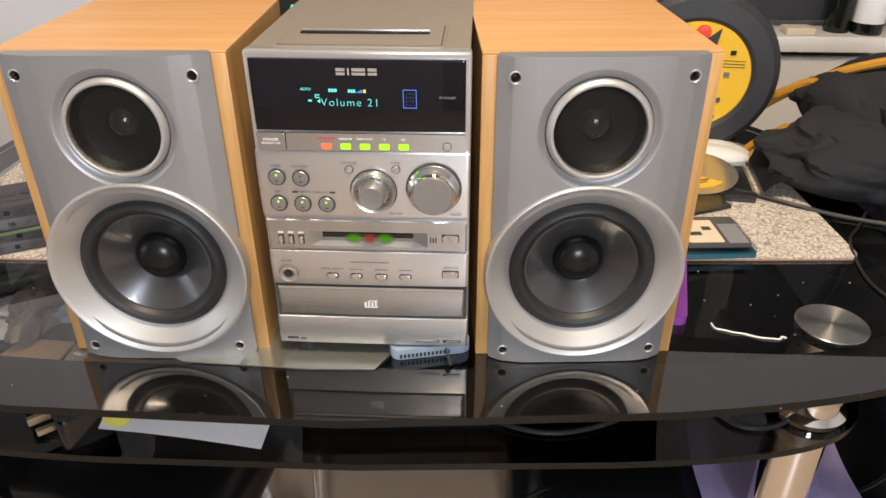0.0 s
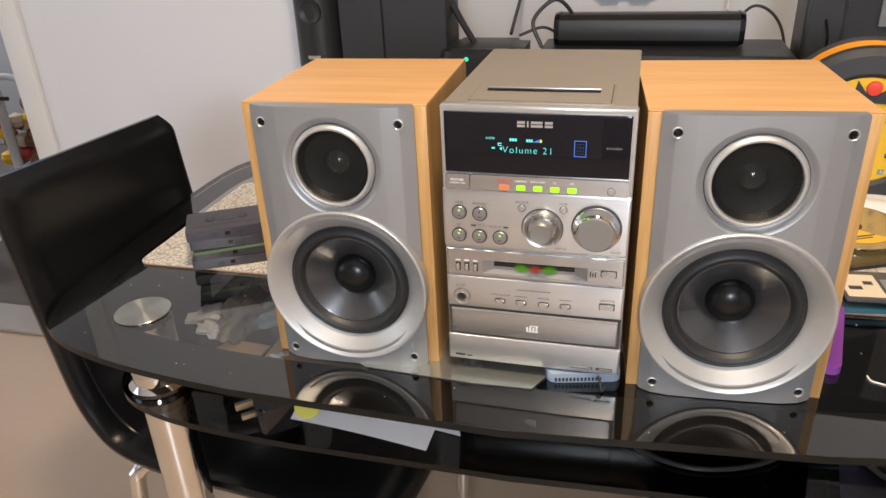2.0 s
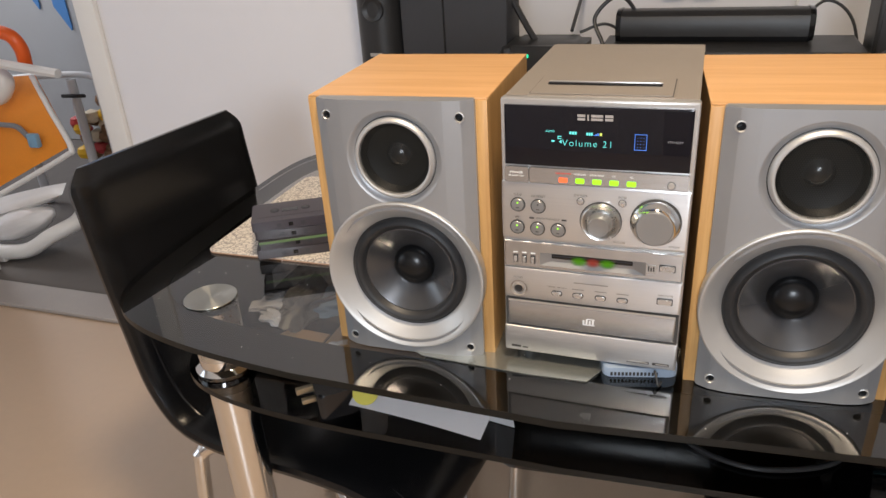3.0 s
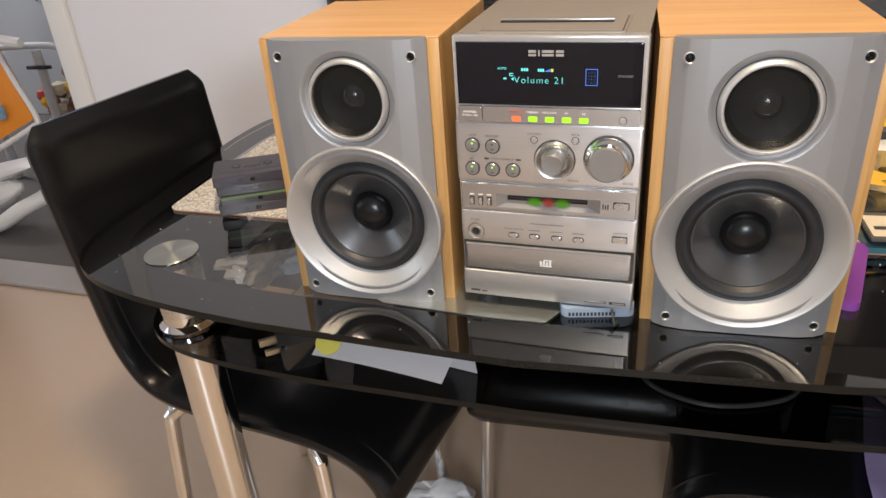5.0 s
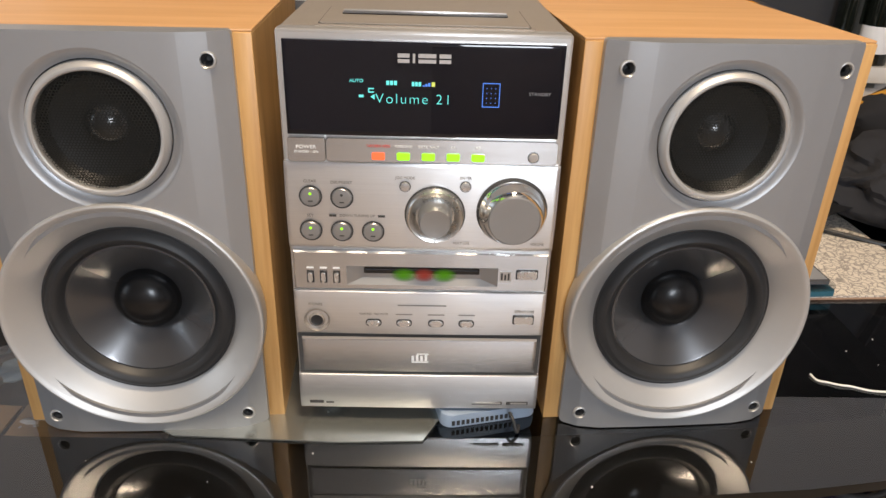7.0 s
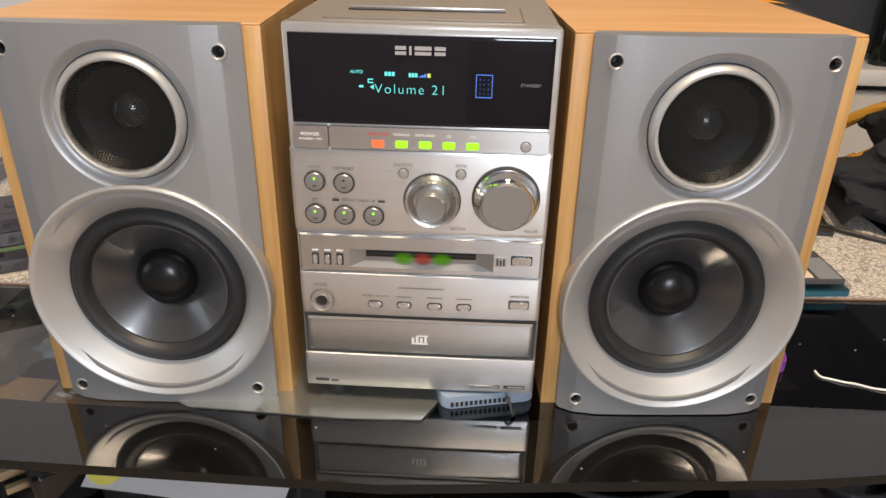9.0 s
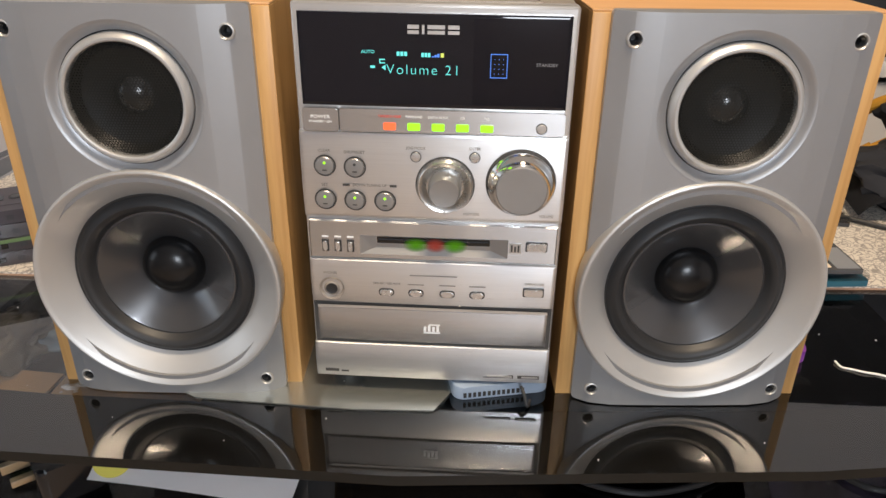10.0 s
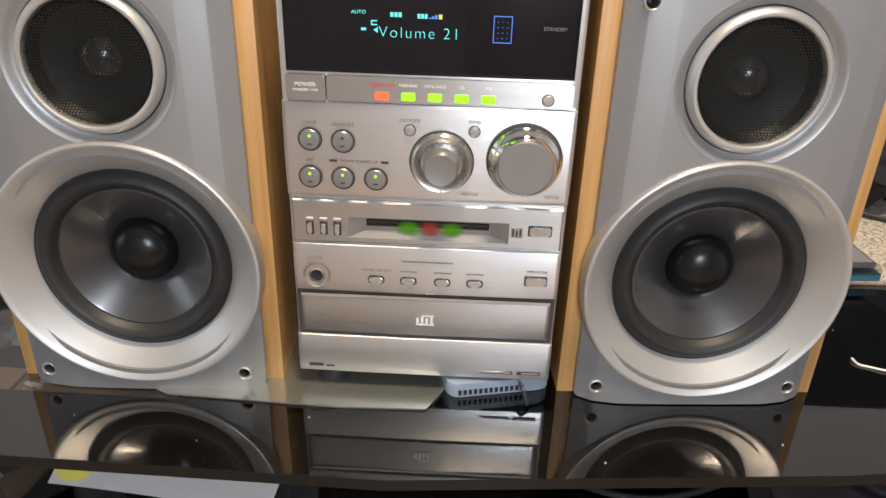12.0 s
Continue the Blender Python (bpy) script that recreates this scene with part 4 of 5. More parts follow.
# cassette control panel
tape = part("tape_panel", bowed(-0.0828, 0.0828, 0.8405, 0.8735, -0.0004, 0.008, 0.0010, 0.0008), M["steel"], unit, "brushed panel with cassette keys")
TY = -0.0005
jack = part("headphone_jack", lathe([(0.0086, 0.0002), (0.0084, 0.0004), (0.0078, -0.0004), (0.0060, -0.0012), (0.0050, -0.0004), (0.0039, 0.0004)], 40, "y", (-0.0685, TY, 0.8520)), M["taupe"], tape, "sunk headphone socket")
part("jack_hole", lathe([(0.0040, 0.0005), (0.0032, 0.0002), (0, 0.0002)], 24, "y", (-0.0685, TY, 0.8520)), M["black"], jack)
lettering("printed_text", "PHONES", 0.0024, -0.0690, TY - 0.0002, 0.8640, M["ink_soft"], tape)
lettering("printed_text", "TAPE REC / REC MUTE", 0.0019, -0.0310, TY - 0.0002, 0.8572, M["ink_soft"], tape)
lettering("printed_text", "OPEN/CLOSE", 0.0022, 0.0690, TY - 0.0002, 0.8605, M["ink_soft"], tape)
for k, x in enumerate((-0.0310, -0.0108, 0.0105, 0.0308)):
    part("key_recess", plate(x - 0.0053, x + 0.0053, 0.8476, 0.8533, TY - 0.0002, 0.001, 0.0027), M["black"], tape)
    part("cassette_key", plate(x - 0.0046, x + 0.0046, 0.8484, 0.8526, -0.0020, 0.003, 0.0020, 0.0008), M["key"], tape, "small oval silver key")
    if k:
        bar("printed_mark", x - 0.0055, x + 0.0055, 0.8568, 0.8574, TY - 0.0001, M["ink_soft"], tape)
bar("printed_mark", -0.0150, 0.0170, 0.8638, 0.8644, TY - 0.0001, M["ink_soft"], tape)
part("key_recess", plate(0.0616, 0.0758, 0.8506, 0.8574, TY - 0.0002, 0.001, 0.001), M["black"], tape)
part("open_key", plate(0.0624, 0.0750, 0.8514, 0.8567, -0.0020, 0.003, 0.0008, 0.0008), M["key"], tape, "silver open key")

# disc tray and base
tray_back = part("tray_recess", plate(-0.0825, 0.0825, 0.8066, 0.8400, 0.0030, 0.002, 0.001), M["ink"], unit)
tray = part("disc_tray", bowed(-0.0798, 0.0798, 0.8092, 0.8360, 0.0004, 0.006, 0.0008, 0.0010), M["steel_dark"], unit, "brushed disc tray front")
bar("tray_lip", -0.0795, 0.0795, 0.8360, 0.8380, 0.0012, M["trim"], unit)
for k in range(4):
    bar("disc_mark", -0.0056 + 0.003 * k, -0.0038 + 0.003 * k, 0.8195, 0.8232 + 0.001 * (k % 2), 0.0002, M["ink_light"], tray)
bar("disc_mark", -0.0056, 0.0060, 0.8180, 0.8189, 0.0002, M["ink_light"], tray)
bar("disc_mark", -0.0020, 0.0060, 0.8246, 0.8252, 0.0002, M["ink_light"], tray)
base = part("base_panel", bowed(-0.0835, 0.0835, Z0, 0.8068, -0.0004, 0.010, 0.0012, 0.0008), M["steel"], unit, "brushed metal base panel")
for x0, x1 in ((-0.0770, -0.0672), (-0.0655, -0.0600)):
    bar("printed_mark", x0, x1, 0.7822, 0.7846 if x0 < -0.07 else 0.7836, 0.0007, M["ink"], base)
for x0, x1 in ((0.0375, 0.0590), (0.0620, 0.0775)):
    bar("printed_frame", x0, x1, 0.7822, 0.7850, 0.0006, M["ink"], base)
    bar("printed_mark", x0 + 0.003, x1 - 0.001, 0.7830, 0.7842, 0.0002, M["trim"], base)
for x in (-0.066, 0.066):
    for y in (0.03, 0.22):
        part("foot", lathe([(0, TZ + 0.0005), (0.011, TZ + 0.0005), (0.012, TZ + 0.003), (0.012, Z0 + 0.002), (0, Z0 + 0.002)], 28, at=(x, y, 0)), M["rubber"], unit, "round rubber foot")

# ---- things under and beside the stereo ----
bms_ = slab([(-0.300, 0.556), (-0.225, 0.5135), (-0.110, 0.5085), (-0.052, 0.5105), (-0.036, 0.5420), (-0.020, 0.600), (-0.250, 0.640)], TZ + 0.0004, TZ + 0.0016)
solo("silver_sheet", bms_, M["sheet"], "thin silver sheet tucked under the stereo", "sheet")
rt = thing("slim_box", pose(-0.003, 0.5320, TZ, 0, 0, 13), "slim pale blue plastic box with vent slots under the stereo", "box")
part("shell", slab(rounded(-0.036, 0.036, 0.0, 0.09, 0.009), 0.0005, 0.0112, 0.002), M["blue_grey"], rt)
for k in range(13):
    part("vent_slot", B(-0.029 + 0.0036 * k, -0.0268 + 0.0036 * k, -0.0006, 0.001, 0.0025, 0.0062), M["black"], rt)
solo("short_cable", tube([(0.010, 0.529, TZ + 0.012), (0.012, 0.5235, TZ + 0.010), (0.0145, 0.519, TZ + 0.0025), (0.0170, 0.527, TZ + 0.002)], 0.0012), M["black"], "thin black cable at the slim box", "cable")


def placemat(x0, x1, y0, y1, rz):
    pm = thing("placemat", pose((x0 + x1) / 2, (y0 + y1) / 2, TZ, 0, 0, rz), "cream placemat with dark damask scrolls and cork back", "placemat", "placemats on the table")
    w, d = (x1 - x0) / 2, (y1 - y0) / 2
    part("printed_face", slab(rounded(-w, w, -d, d, 0.012), 0.0025, 0.0042, 0.0005), M["damask"], pm)
    part("cork_back", slab(rounded(-w, w, -d, d, 0.012), 0.0004, 0.0025), M["cork"], pm)


placemat(-0.617, -0.20, 0.683, 0.985, 0.5)
placemat(0.045, 0.452, 0.712, 1.000, 3.0)
MZ = TZ + 0.0043


def cassette(name, m, material, label, hubs=True, stack=""):
    ca = thing(name, m, label, "cassette", "stack of cassettes" if stack == "" else stack)
    part("shell", slab(rounded(-0.0520, 0.0520, -0.0330, 0.0330, 0.0025), 0.0002, 0.0135, 0.0008), material, ca)
    if hubs:
        part("label_field", slab(rounded(-0.044, 0.044, -0.018, 0.022, 0.002), 0.0136, 0.0139), M["tape_violet"], ca)
        for s in (-1, 1):
            hub = part("hub", lathe([(0.0062, 0.0139), (0.0060, 0.0147), (0.0042, 0.0147), (0.0040, 0.0141), (0, 0.0141)], 24, at=(s * 0.0212, 0.002, 0)), M["charcoal"], ca)
            part("hub_hole", lathe([(0.004, 0.0148), (0, 0.0148)], 16, at=(s * 0.0212, 0.002, 0)), M["black_gloss"], hub)
        part("window", B(-0.011, 0.011, -0.004, 0.007, 0.0138, 0.0143), M["black_gloss"], ca)
    for k in (-1, 0, 1):
        part("opening", B(k * 0.016 - 0.003, k * 0.016 + 0.003, -0.0334, -0.032, 0.004, 0.009), M["charcoal"] if k else M["black_gloss"], ca)


for k, (dx, dy, rz, mt, lb) in enumerate((
    (0.0, 0.0, 28, "tape_dark", "black plastic cassette box at the bottom"),
    (0.003, 0.001, 31, "tape_dark", "dark cassette box with a green card"),
    (0.001, 0.002, 27, "tape_dark", "dark cassette with two hubs below another"),
    (-0.002, 0.0, 30, "tape_violet", "dark cassette with two hubs on the stack"))):
    cassette("cassette", pose(-0.492 + dx, 0.722 + dy, MZ + 0.0002 + 0.0138 * k, 0, 0, rz), M[mt], lb, k > 1)
    if k == 1:
        green = part("card_edge", B(-0.0515, 0.0515, -0.0336, -0.0328, 0.0095, 0.0130), M["tape_green"], None, "green card edge")
        green.parent = [o for o in bpy.data.objects if o.name.startswith("cassette") and o.parent is None][-1]

# right-hand clutter
for k, (z, mt, rz, lb) in enumerate(((0.0, "teal", 6, "teal plastic disc case"), (0.0065, "clear", 4, "clear disc case with a cream label"))):
    case = thing("disc_case", pose(0.300, 0.748, MZ + z, 0, 0, rz), lb, "disc case", "stack of disc cases")
    part("case", slab(rounded(-0.040, 0.040, -0.036, 0.036, 0.003), 0.0002, 0.006, 0.0008), M[mt], case)
    if k:
        part("cartridge", slab(rounded(-0.036, 0.034, -0.033, 0.033, 0.002), 0.0062, 0.0100, 0.0008), M["smoky"], case, "smoky grey cartridge")
        part("label", slab(rounded(-0.033, 0.006, -0.028, 0.024, 0.002), 0.0101, 0.0104), M["label_cream"], case, "cream paper label")
        for j, (a, b) in enumerate(((-0.028, -0.014), (-0.010, 0.0))):
            part("writing_bar", B(a, b, -0.012 + 0.012 * j, -0.004 + 0.012 * j, 0.0105, 0.0107), M["ink"], case)
        part("shutter", B(0.010, 0.032, -0.030, 0.014, 0.0101, 0.0106), M["grey_strap"], case)


def jewel(m, label):
    jc = thing("jewel_case", m, label, "disc case", "clear disc cases on the placemat")
    part("tray", slab(rounded(-0.071, 0.071, -0.062, 0.062, 0.002), 0.0003, 0.0045, 0.0006), M["charcoal"], jc)
    part("lid", slab(rounded(-0.071, 0.071, -0.0625, 0.0625, 0.002), 0.0048, 0.0098, 0.0006), M["clear"], jc)
    part("hub", lathe([(0.017, 0.0100), (0.016, 0.0106), (0.008, 0.0106), (0.008, 0.0100)], 32), M["grey_strap"], jc)


jewel(pose(0.262, 0.866, MZ, 0, 0, 24), "empty clear disc case with a dark tray")
jewel(pose(0.325, 0.925, MZ + 0.0002, 0, 0, -8), "clear disc case under a gold disc")
cd = thing("disc", pose(0.318, 0.916, MZ + 0.0145, 4, -3, 20), "compact disc with a yellow and silver label face", "disc")
part("rim", lathe([(0.0075, 0), (0.060, 0), (0.060, 0.0012), (0.0075, 0.0012), (0.0075, 0)], 72), M["disc_silver"], cd)
bmy = bmesh.new()
arc = [(0.046 * math.cos(radians(a)), 0.046 * math.sin(radians(a))) for a in range(140, 301, 8)]
yv = [bmy.verts.new((x, y, 0.0015)) for x, y in arc]
bmy.faces.new(yv)
part("label_field", bmy, M["gold_disc"], cd, "yellow printed field")
part("hub_hole", lathe([(0.0085, 0.0019), (0, 0.0019)], 32), M["black_gloss"], cd)
for a, b, c, d in ((-0.034, -0.018, 0.006, 0.009), (-0.034, -0.022, 0.000, 0.003), (-0.020, 0.010, -0.028, -0.0255), (-0.020, 0.004, -0.033, -0.031)):
    part("writing_bar", B(a, b, c, d, 0.0017, 0.0019), M["ink"], cd)

# white curved gadget behind the disc
gad = thing("white_gadget", pose(0.362, 1.000, TZ, 0, 0, -18), "white curved plastic gadget with a pale grey band", "gadget")
bmg = bmesh.new()
bmesh.ops.create_uvsphere(bmg, u_segments=40, v_segments=20, radius=1)
for v in bmg.verts:
    v.co = Vector((v.co.x * 0.062, v.co.y * 0.034, max(0.001, 0.015 + v.co.z * 0.016 - 0.006 * max(0.0, 0.5 - abs(v.co.y)) * (v.co.z > 0))))
part("body", bmg, M["white_plastic"], gad)
part("band", tube([(-0.050, -0.022, 0.011), (-0.02, -0.032, 0.013), (0.02, -0.032, 0.012), (0.052, -0.020, 0.009)], 0.003), M["mesh_grey"], gad)

# purple frame standing flat by the speaker
pf = thing("purple_bumper", pose(0.2290, 0.652, TZ, 0, 0, -13), "purple plastic bumper frame lying on the glass", "case")
bmp = bmesh.new()
oo, ii = rounded(-0.018, 0.022, -0.060, 0.074, 0.009), rounded(-0.015, 0.008, -0.046, 0.064, 0.003)
for z0, z1 in ((0.0004, 0.010),):
    lo_o, hi_o = [[bmp.verts.new((x, y, z)) for x, y in oo] for z in (z0, z1)]
    lo_i, hi_i = [[bmp.verts.new((x, y, z)) for x, y in ii] for z in (z0, z1)]
    n_ = len(oo)
    for k in range(n_):
        j = (k + 1) % n_
        bmp.faces.new((lo_o[k], lo_o[j], hi_o[j], hi_o[k]))
        bmp.faces.new((lo_i[j], lo_i[k], hi_i[k], hi_i[j]))
        bmp.faces.new((hi_o[k], hi_o[j], hi_i[j], hi_i[k]))
        bmp.faces.new((lo_o[j], lo_o[k], lo_i[k], lo_i[j]))
part("rim", bmp, M["purple"], pf)
part("insert", slab(rounded(-0.015, 0.008, -0.046, 0.064, 0.003), 0.0006, 0.006), M["mesh_grey"], pf, "pale grey insert")

solo("thread", tube([(0.262, 0.594, TZ + 0.0015), (0.264, 0.587, TZ + 0.0010), (0.271, 0.584, TZ + 0.0010), (0.280, 0.580, TZ + 0.0014), (0.288, 0.579, TZ + 0.0010), (0.300, 0.574, TZ + 0.0010), (0.311, 0.572, TZ + 0.0014), (0.319, 0.572, TZ + 0.0010), (0.322, 0.575, TZ + 0.0014), (0.326, 0.574, TZ + 0.0010)], 0.00085, 8), M["wool"], "short curl of white thread on the glass", "thread")

# ---- cable reel ----
reel = thing("cable_reel", pose(0.338, 1.065, TZ, 0, 0, -8), "charcoal cable reel with a yellow socket face, on the table", "cable reel")
RZ = 0.118
face = part("front_flange", lathe([(0.0745, 0.046), (0.080, 0.050), (0.103, 0.048), (0.112, 0.040), (0.114, 0.030), (0.109, 0.024), (0.085, 0.022)], 72, "y", (0, 0, RZ)), M["charcoal"], reel, "charcoal front flange")
part("yellow_face", lathe([(0.0, 0.046), (0.073, 0.046), (0.076, 0.044)], 64, "y", (0, 0, RZ)), M["yellow"], reel, "yellow socket face")
part("drum", lathe([(0.085, 0.024), (0.085, -0.030)], 48, "y", (0, 0, RZ)), M["charcoal"], reel)
part("back_flange", lathe([(0.085, -0.028), (0.109, -0.030), (0.114, -0.036), (0.109, -0.046), (0.0, -0.046)], 72, "y", (0, 0, RZ)), M["charcoal"], reel)
bmc = bmesh.new()
for k in range(5):
    lathe([(0.1035 + 0.0075 * math.cos(a), -0.022 + 0.0105 * k + 0.005 * math.sin(a)) for a in [2 * math.pi * q / 8 for q in range(9)]], 60, "y", (0, 0, RZ), bmc)
part("wound_cable", bmc, M["orange"], reel, "wound orange cable")
sw_plate = part("switch_plate", upright(slab([(-0.018, 0.066), (-0.022, 0.036), (0.022, 0.036), (0.026, 0.062), (0.012, 0.050), (-0.006, 0.050)], -0.001, 0.001), -0.0472), M["charcoal"], reel)
for v in sw_plate.data.vertices:
    v.co.z += RZ + 0.004
part("switch", lathe([(0.010, 0), (0.009, 0.004), (0, 0.005)], 32, "y", (0.003, -0.047, RZ + 0.060)), M["red"], reel, "red reset switch")
for sx, sz in ((0.046, 0.034), (0.042, 0.004), (0.036, -0.032), (0.032, -0.056), (-0.028, -0.044), (0.0, -0.056), (0.014, 0.022), (0.004, -0.040), (-0.046, 0.006)):
    part("socket_hole", B(sx - 0.0036, sx + 0.0036, -0.0476, -0.046, RZ + sz - 0.003, RZ + sz + 0.003), M["black_gloss"], reel)
part("hub_badge", lathe([(0.020, 0.0462), (0.019, 0.0475), (0, 0.0475)], 40, "y", (-0.006, 0, RZ - 0.012)), M["charcoal"], reel)
for k in range(3):
    part("writing_bar", B(0.024, 0.064, -0.0466, -0.046, RZ + 0.0225 - 0.0042 * k, RZ + 0.0235 - 0.0042 * k), M["ink"], reel)
part("stand", tube([(-0.09, -0.05, 0.006), (-0.06, 0.0, 0.004), (-0.09, 0.06, 0.006)], 0.006), M["charcoal"], reel)
part("stand", tube([(0.09, -0.05, 0.006), (0.06, 0.0, 0.004), (0.09, 0.06, 0.006)], 0.006), M["charcoal"], reel)

# ---- chairs ----


def make_chair(m, label):
    """Local: seat runs to +x from the back; y across."""
    ch = thing("dining_chair", m, label, "chair", "black dining chairs")
    prof = smooth_path([(-0.076, 0.885), (-0.068, 0.80), (-0.054, 0.68), (-0.036, 0.575), (-0.016, 0.515), (0.020, 0.470), (0.075, 0.452), (0.16, 0.450), (0.26, 0.454), (0.34, 0.450), (0.395, 0.432), (0.428, 0.395), (0.440, 0.345)], 12)
    prof = [(p[0], p[1]) for p in [(q.x, q.y) for q in [Vector((a[0], a[1])) for a in prof]]]
    bm = bmesh.new()
    rings = []
    n = len(prof)
    for i, (px, pz) in enumerate(prof):
        a, b = prof[max(i - 1, 0)], prof[min(i + 1, n - 1)]
        d = Vector((b[0] - a[0], b[1] - a[1])).normalized()
        nx, nz = d.y, -d.x
        end = min(i, n - 1 - i)
        th = 0.019 * math.sin(min(1.0, 0.2 + end / 7) * math.pi / 2)
        w = 0.175 * (0.90 + 0.12 * math.sin(min(1.0, end / 5) * math.pi / 2)) + 0.006 * max(0.0, min(1.0, (0.62 - pz) / 0.14))
        ring = []
        for k in range(20):
            t = 2 * math.pi * k / 20
            c, s = math.cos(t), math.sin(t)
            yy = w * math.copysign(abs(c) ** 0.32, c)
            oo_ = th * math.copysign(abs(s) ** 0.65, s)
            dip = -0.010 * (1 - (yy / w) ** 2) if s < 0 else 0.0
            ring.append(bm.verts.new((px + nx * (oo_ - dip * 0.3), yy, pz + nz * (oo_ - dip * 0.3))))
        rings.append(ring)
    for a, b in zip(rings, rings[1:]):
        for k in range(20):
            bm.faces.new((a[k], a[(k + 1) % 20], b[(k + 1) % 20], b[k]))
    bm.faces.new(rings[0])
    bm.faces.new(rings[-1][::-1])
    seat = part("seat_and_back", bm, M["leather"], ch, "black leather one-piece seat and back")
    for s in (-1, 1):
        part("piping", tube([(p[0] + 0.012, s * 0.150, p[1] + 0.010) for p in prof[14:-8:6]], 0.0028, 8), M["leather"], seat)
    for s in (-1, 1):
        part("front_leg", tube([(0.30, s * 0.15, 0.425), (0.318, s * 0.162, 0.405), (0.324, s * 0.166, 0.37), (0.345, s * 0.178, 0.004)], 0.0125, 14, soft=6), M["chrome"], ch, "chrome tube leg")
        part("rear_leg", tube([(0.06, s * 0.15, 0.425), (0.035, s * 0.160, 0.405), (0.028, s * 0.165, 0.37), (-0.010, s * 0.178, 0.004)], 0.0125, 14, soft=6), M["chrome"], ch, "chrome tube leg")
        part("seat_rail", tube([(0.05, s * 0.15, 0.426), (0.31, s * 0.15, 0.426)], 0.009, 10, soft=0), M["chrome"], ch)
    return ch


chair = make_chair(pose(-0.703, 0.814, 0, 0, 0, -7), "black leather dining chair with chrome legs at the table's end")
c2 = copy_thing(chair, pose(-0.085, 1.265, 0, 0, 0, -86))
c3 = copy_thing(chair, pose(0.540, 0.800, 0, 0, 0, 177))
tagged(c2, "black leather dining chair tucked under the table's long side")
tagged(c3, "black leather dining chair with a jacket over its back")

# jacket over the end chair
random.seed(7)


def draped(name, m, sx, sy, sz, material, seed, label, category, amp=0.25):
    """A crumpled heap of cloth: a rounded lump with folds."""
    bm = bmesh.new()
    bmesh.ops.create_icosphere(bm, subdivisions=5, radius=1)
    for v in bm.verts:
        p = v.co.copy()
        w_ = p + 0.4 * Vector((noise.noise(p * 2 + Vector((seed, 5, 0))), noise.noise(p * 2 + Vector((0, seed, 9))), 0))
        f = 1 + amp * noise.noise(p * 1.4 + Vector((seed, 0, 0))) + 0.35 * amp * noise.noise(Vector((w_.x * 1.6, w_.y * 5.0, w_.z * 3.0 + seed))) + 0.10 * amp * noise.noise(w_ * 8)
        v.co = Vector((p.x * sx * f, p.y * sy * f, max(p.z * sz * f, -sz * 0.9)))
    return solo(name, bm, material, label, category, m)


jk = thing("jacket", pose(0, 0, 0), "black fleece jacket with amber lining thrown over a chair", "jacket")


def lump(name, m, sx, sy, sz, material, seed, amp=0.25, label=""):
    ob = draped(name, m, sx, sy, sz, material, seed, "", "", amp)
    if "category" in ob:
        del ob["category"]
    ob.parent = jk
    return tagged(ob, label)


lump("body", pose(0.665, 0.965, 0.800, 0, 6, 20), 0.190, 0.15, 0.125, M["fabric"], 3, 0.30)
lump("sleeve", pose(0.545, 0.905, 0.812, 0, 6, -6), 0.140, 0.085, 0.050, M["fabric"], 9, 0.30)
lump("hood", pose(0.605, 1.010, 0.852, 10, 0, 10), 0.125, 0.085, 0.058, M["fabric"], 14, 0.30)
lump("hanging_sleeve", pose(0.560, 1.035, 0.590, 0, 0, 0), 0.100, 0.055, 0.215, M["fabric"], 27, 0.25)
lump("skirt", pose(0.700, 0.905, 0.66, 0, 0, 0), 0.12, 0.17, 0.20, M["fabric"], 21, 0.22)
bmj = bmesh.new()
flap = []
for a in range(25):
    u = a / 24
    flap.append([])
    for b in range(25):
        v = b / 24
        x = 0.398 + 0.215 * u + 0.014 * v * (1 - u)
        y = (0.860 - 0.010 * u) * (1 - v) + (0.972 + 0.075 * u) * v + 0.004 * math.sin(7 * u + 1)
        rise = u**0.55 * (0.25 + 0.75 * math.sin(math.pi * min(1.0, 0.15 + 0.6 * v)))
        fold = 0.007 * u * math.sin(10 * v - 4 * u) + 0.003 * noise.noise(Vector((9 * x, 14 * y, 2)))
        flap[-1].append(bmj.verts.new((x, y, TZ + 0.014 + 0.105 * rise + fold)))
for a in range(24):
    for b in range(24):
        bmj.faces.new((flap[a][b], flap[a + 1][b], flap[a + 1][b + 1], flap[a][b + 1]))
hem = [tuple(flap[a][24].co) for a in (0, 5, 10, 15)]
bmesh.ops.solidify(bmj, geom=bmj.faces[:], thickness=0.008)
part("front_flap", bmj, M["fabric"], jk)
part("lining", tube(hem, 0.0045, 8), M["amber"], jk, "amber lining edge")
part("lining", tube([(0.440, 1.060, 0.822), (0.478, 1.040, 0.858), (0.520, 1.010, 0.892), (0.575, 0.985, 0.916), (0.65, 0.97, 0.930)], 0.0065, 8), M["amber"], jk, "amber lining edge")
part("lining", tube([(0.455, 1.040, 0.850), (0.488, 1.005, 0.880), (0.500, 0.960, 0.872), (0.488, 0.940, 0.840)], 0.0065, 8), M["amber"], jk, "amber lining edge")
part("lining", tube([(0.41, 1.01, 0.772), (0.44, 1.02, 0.790), (0.475, 1.02, 0.812)], 0.005, 8), M["amber"], jk, "amber lining edge")

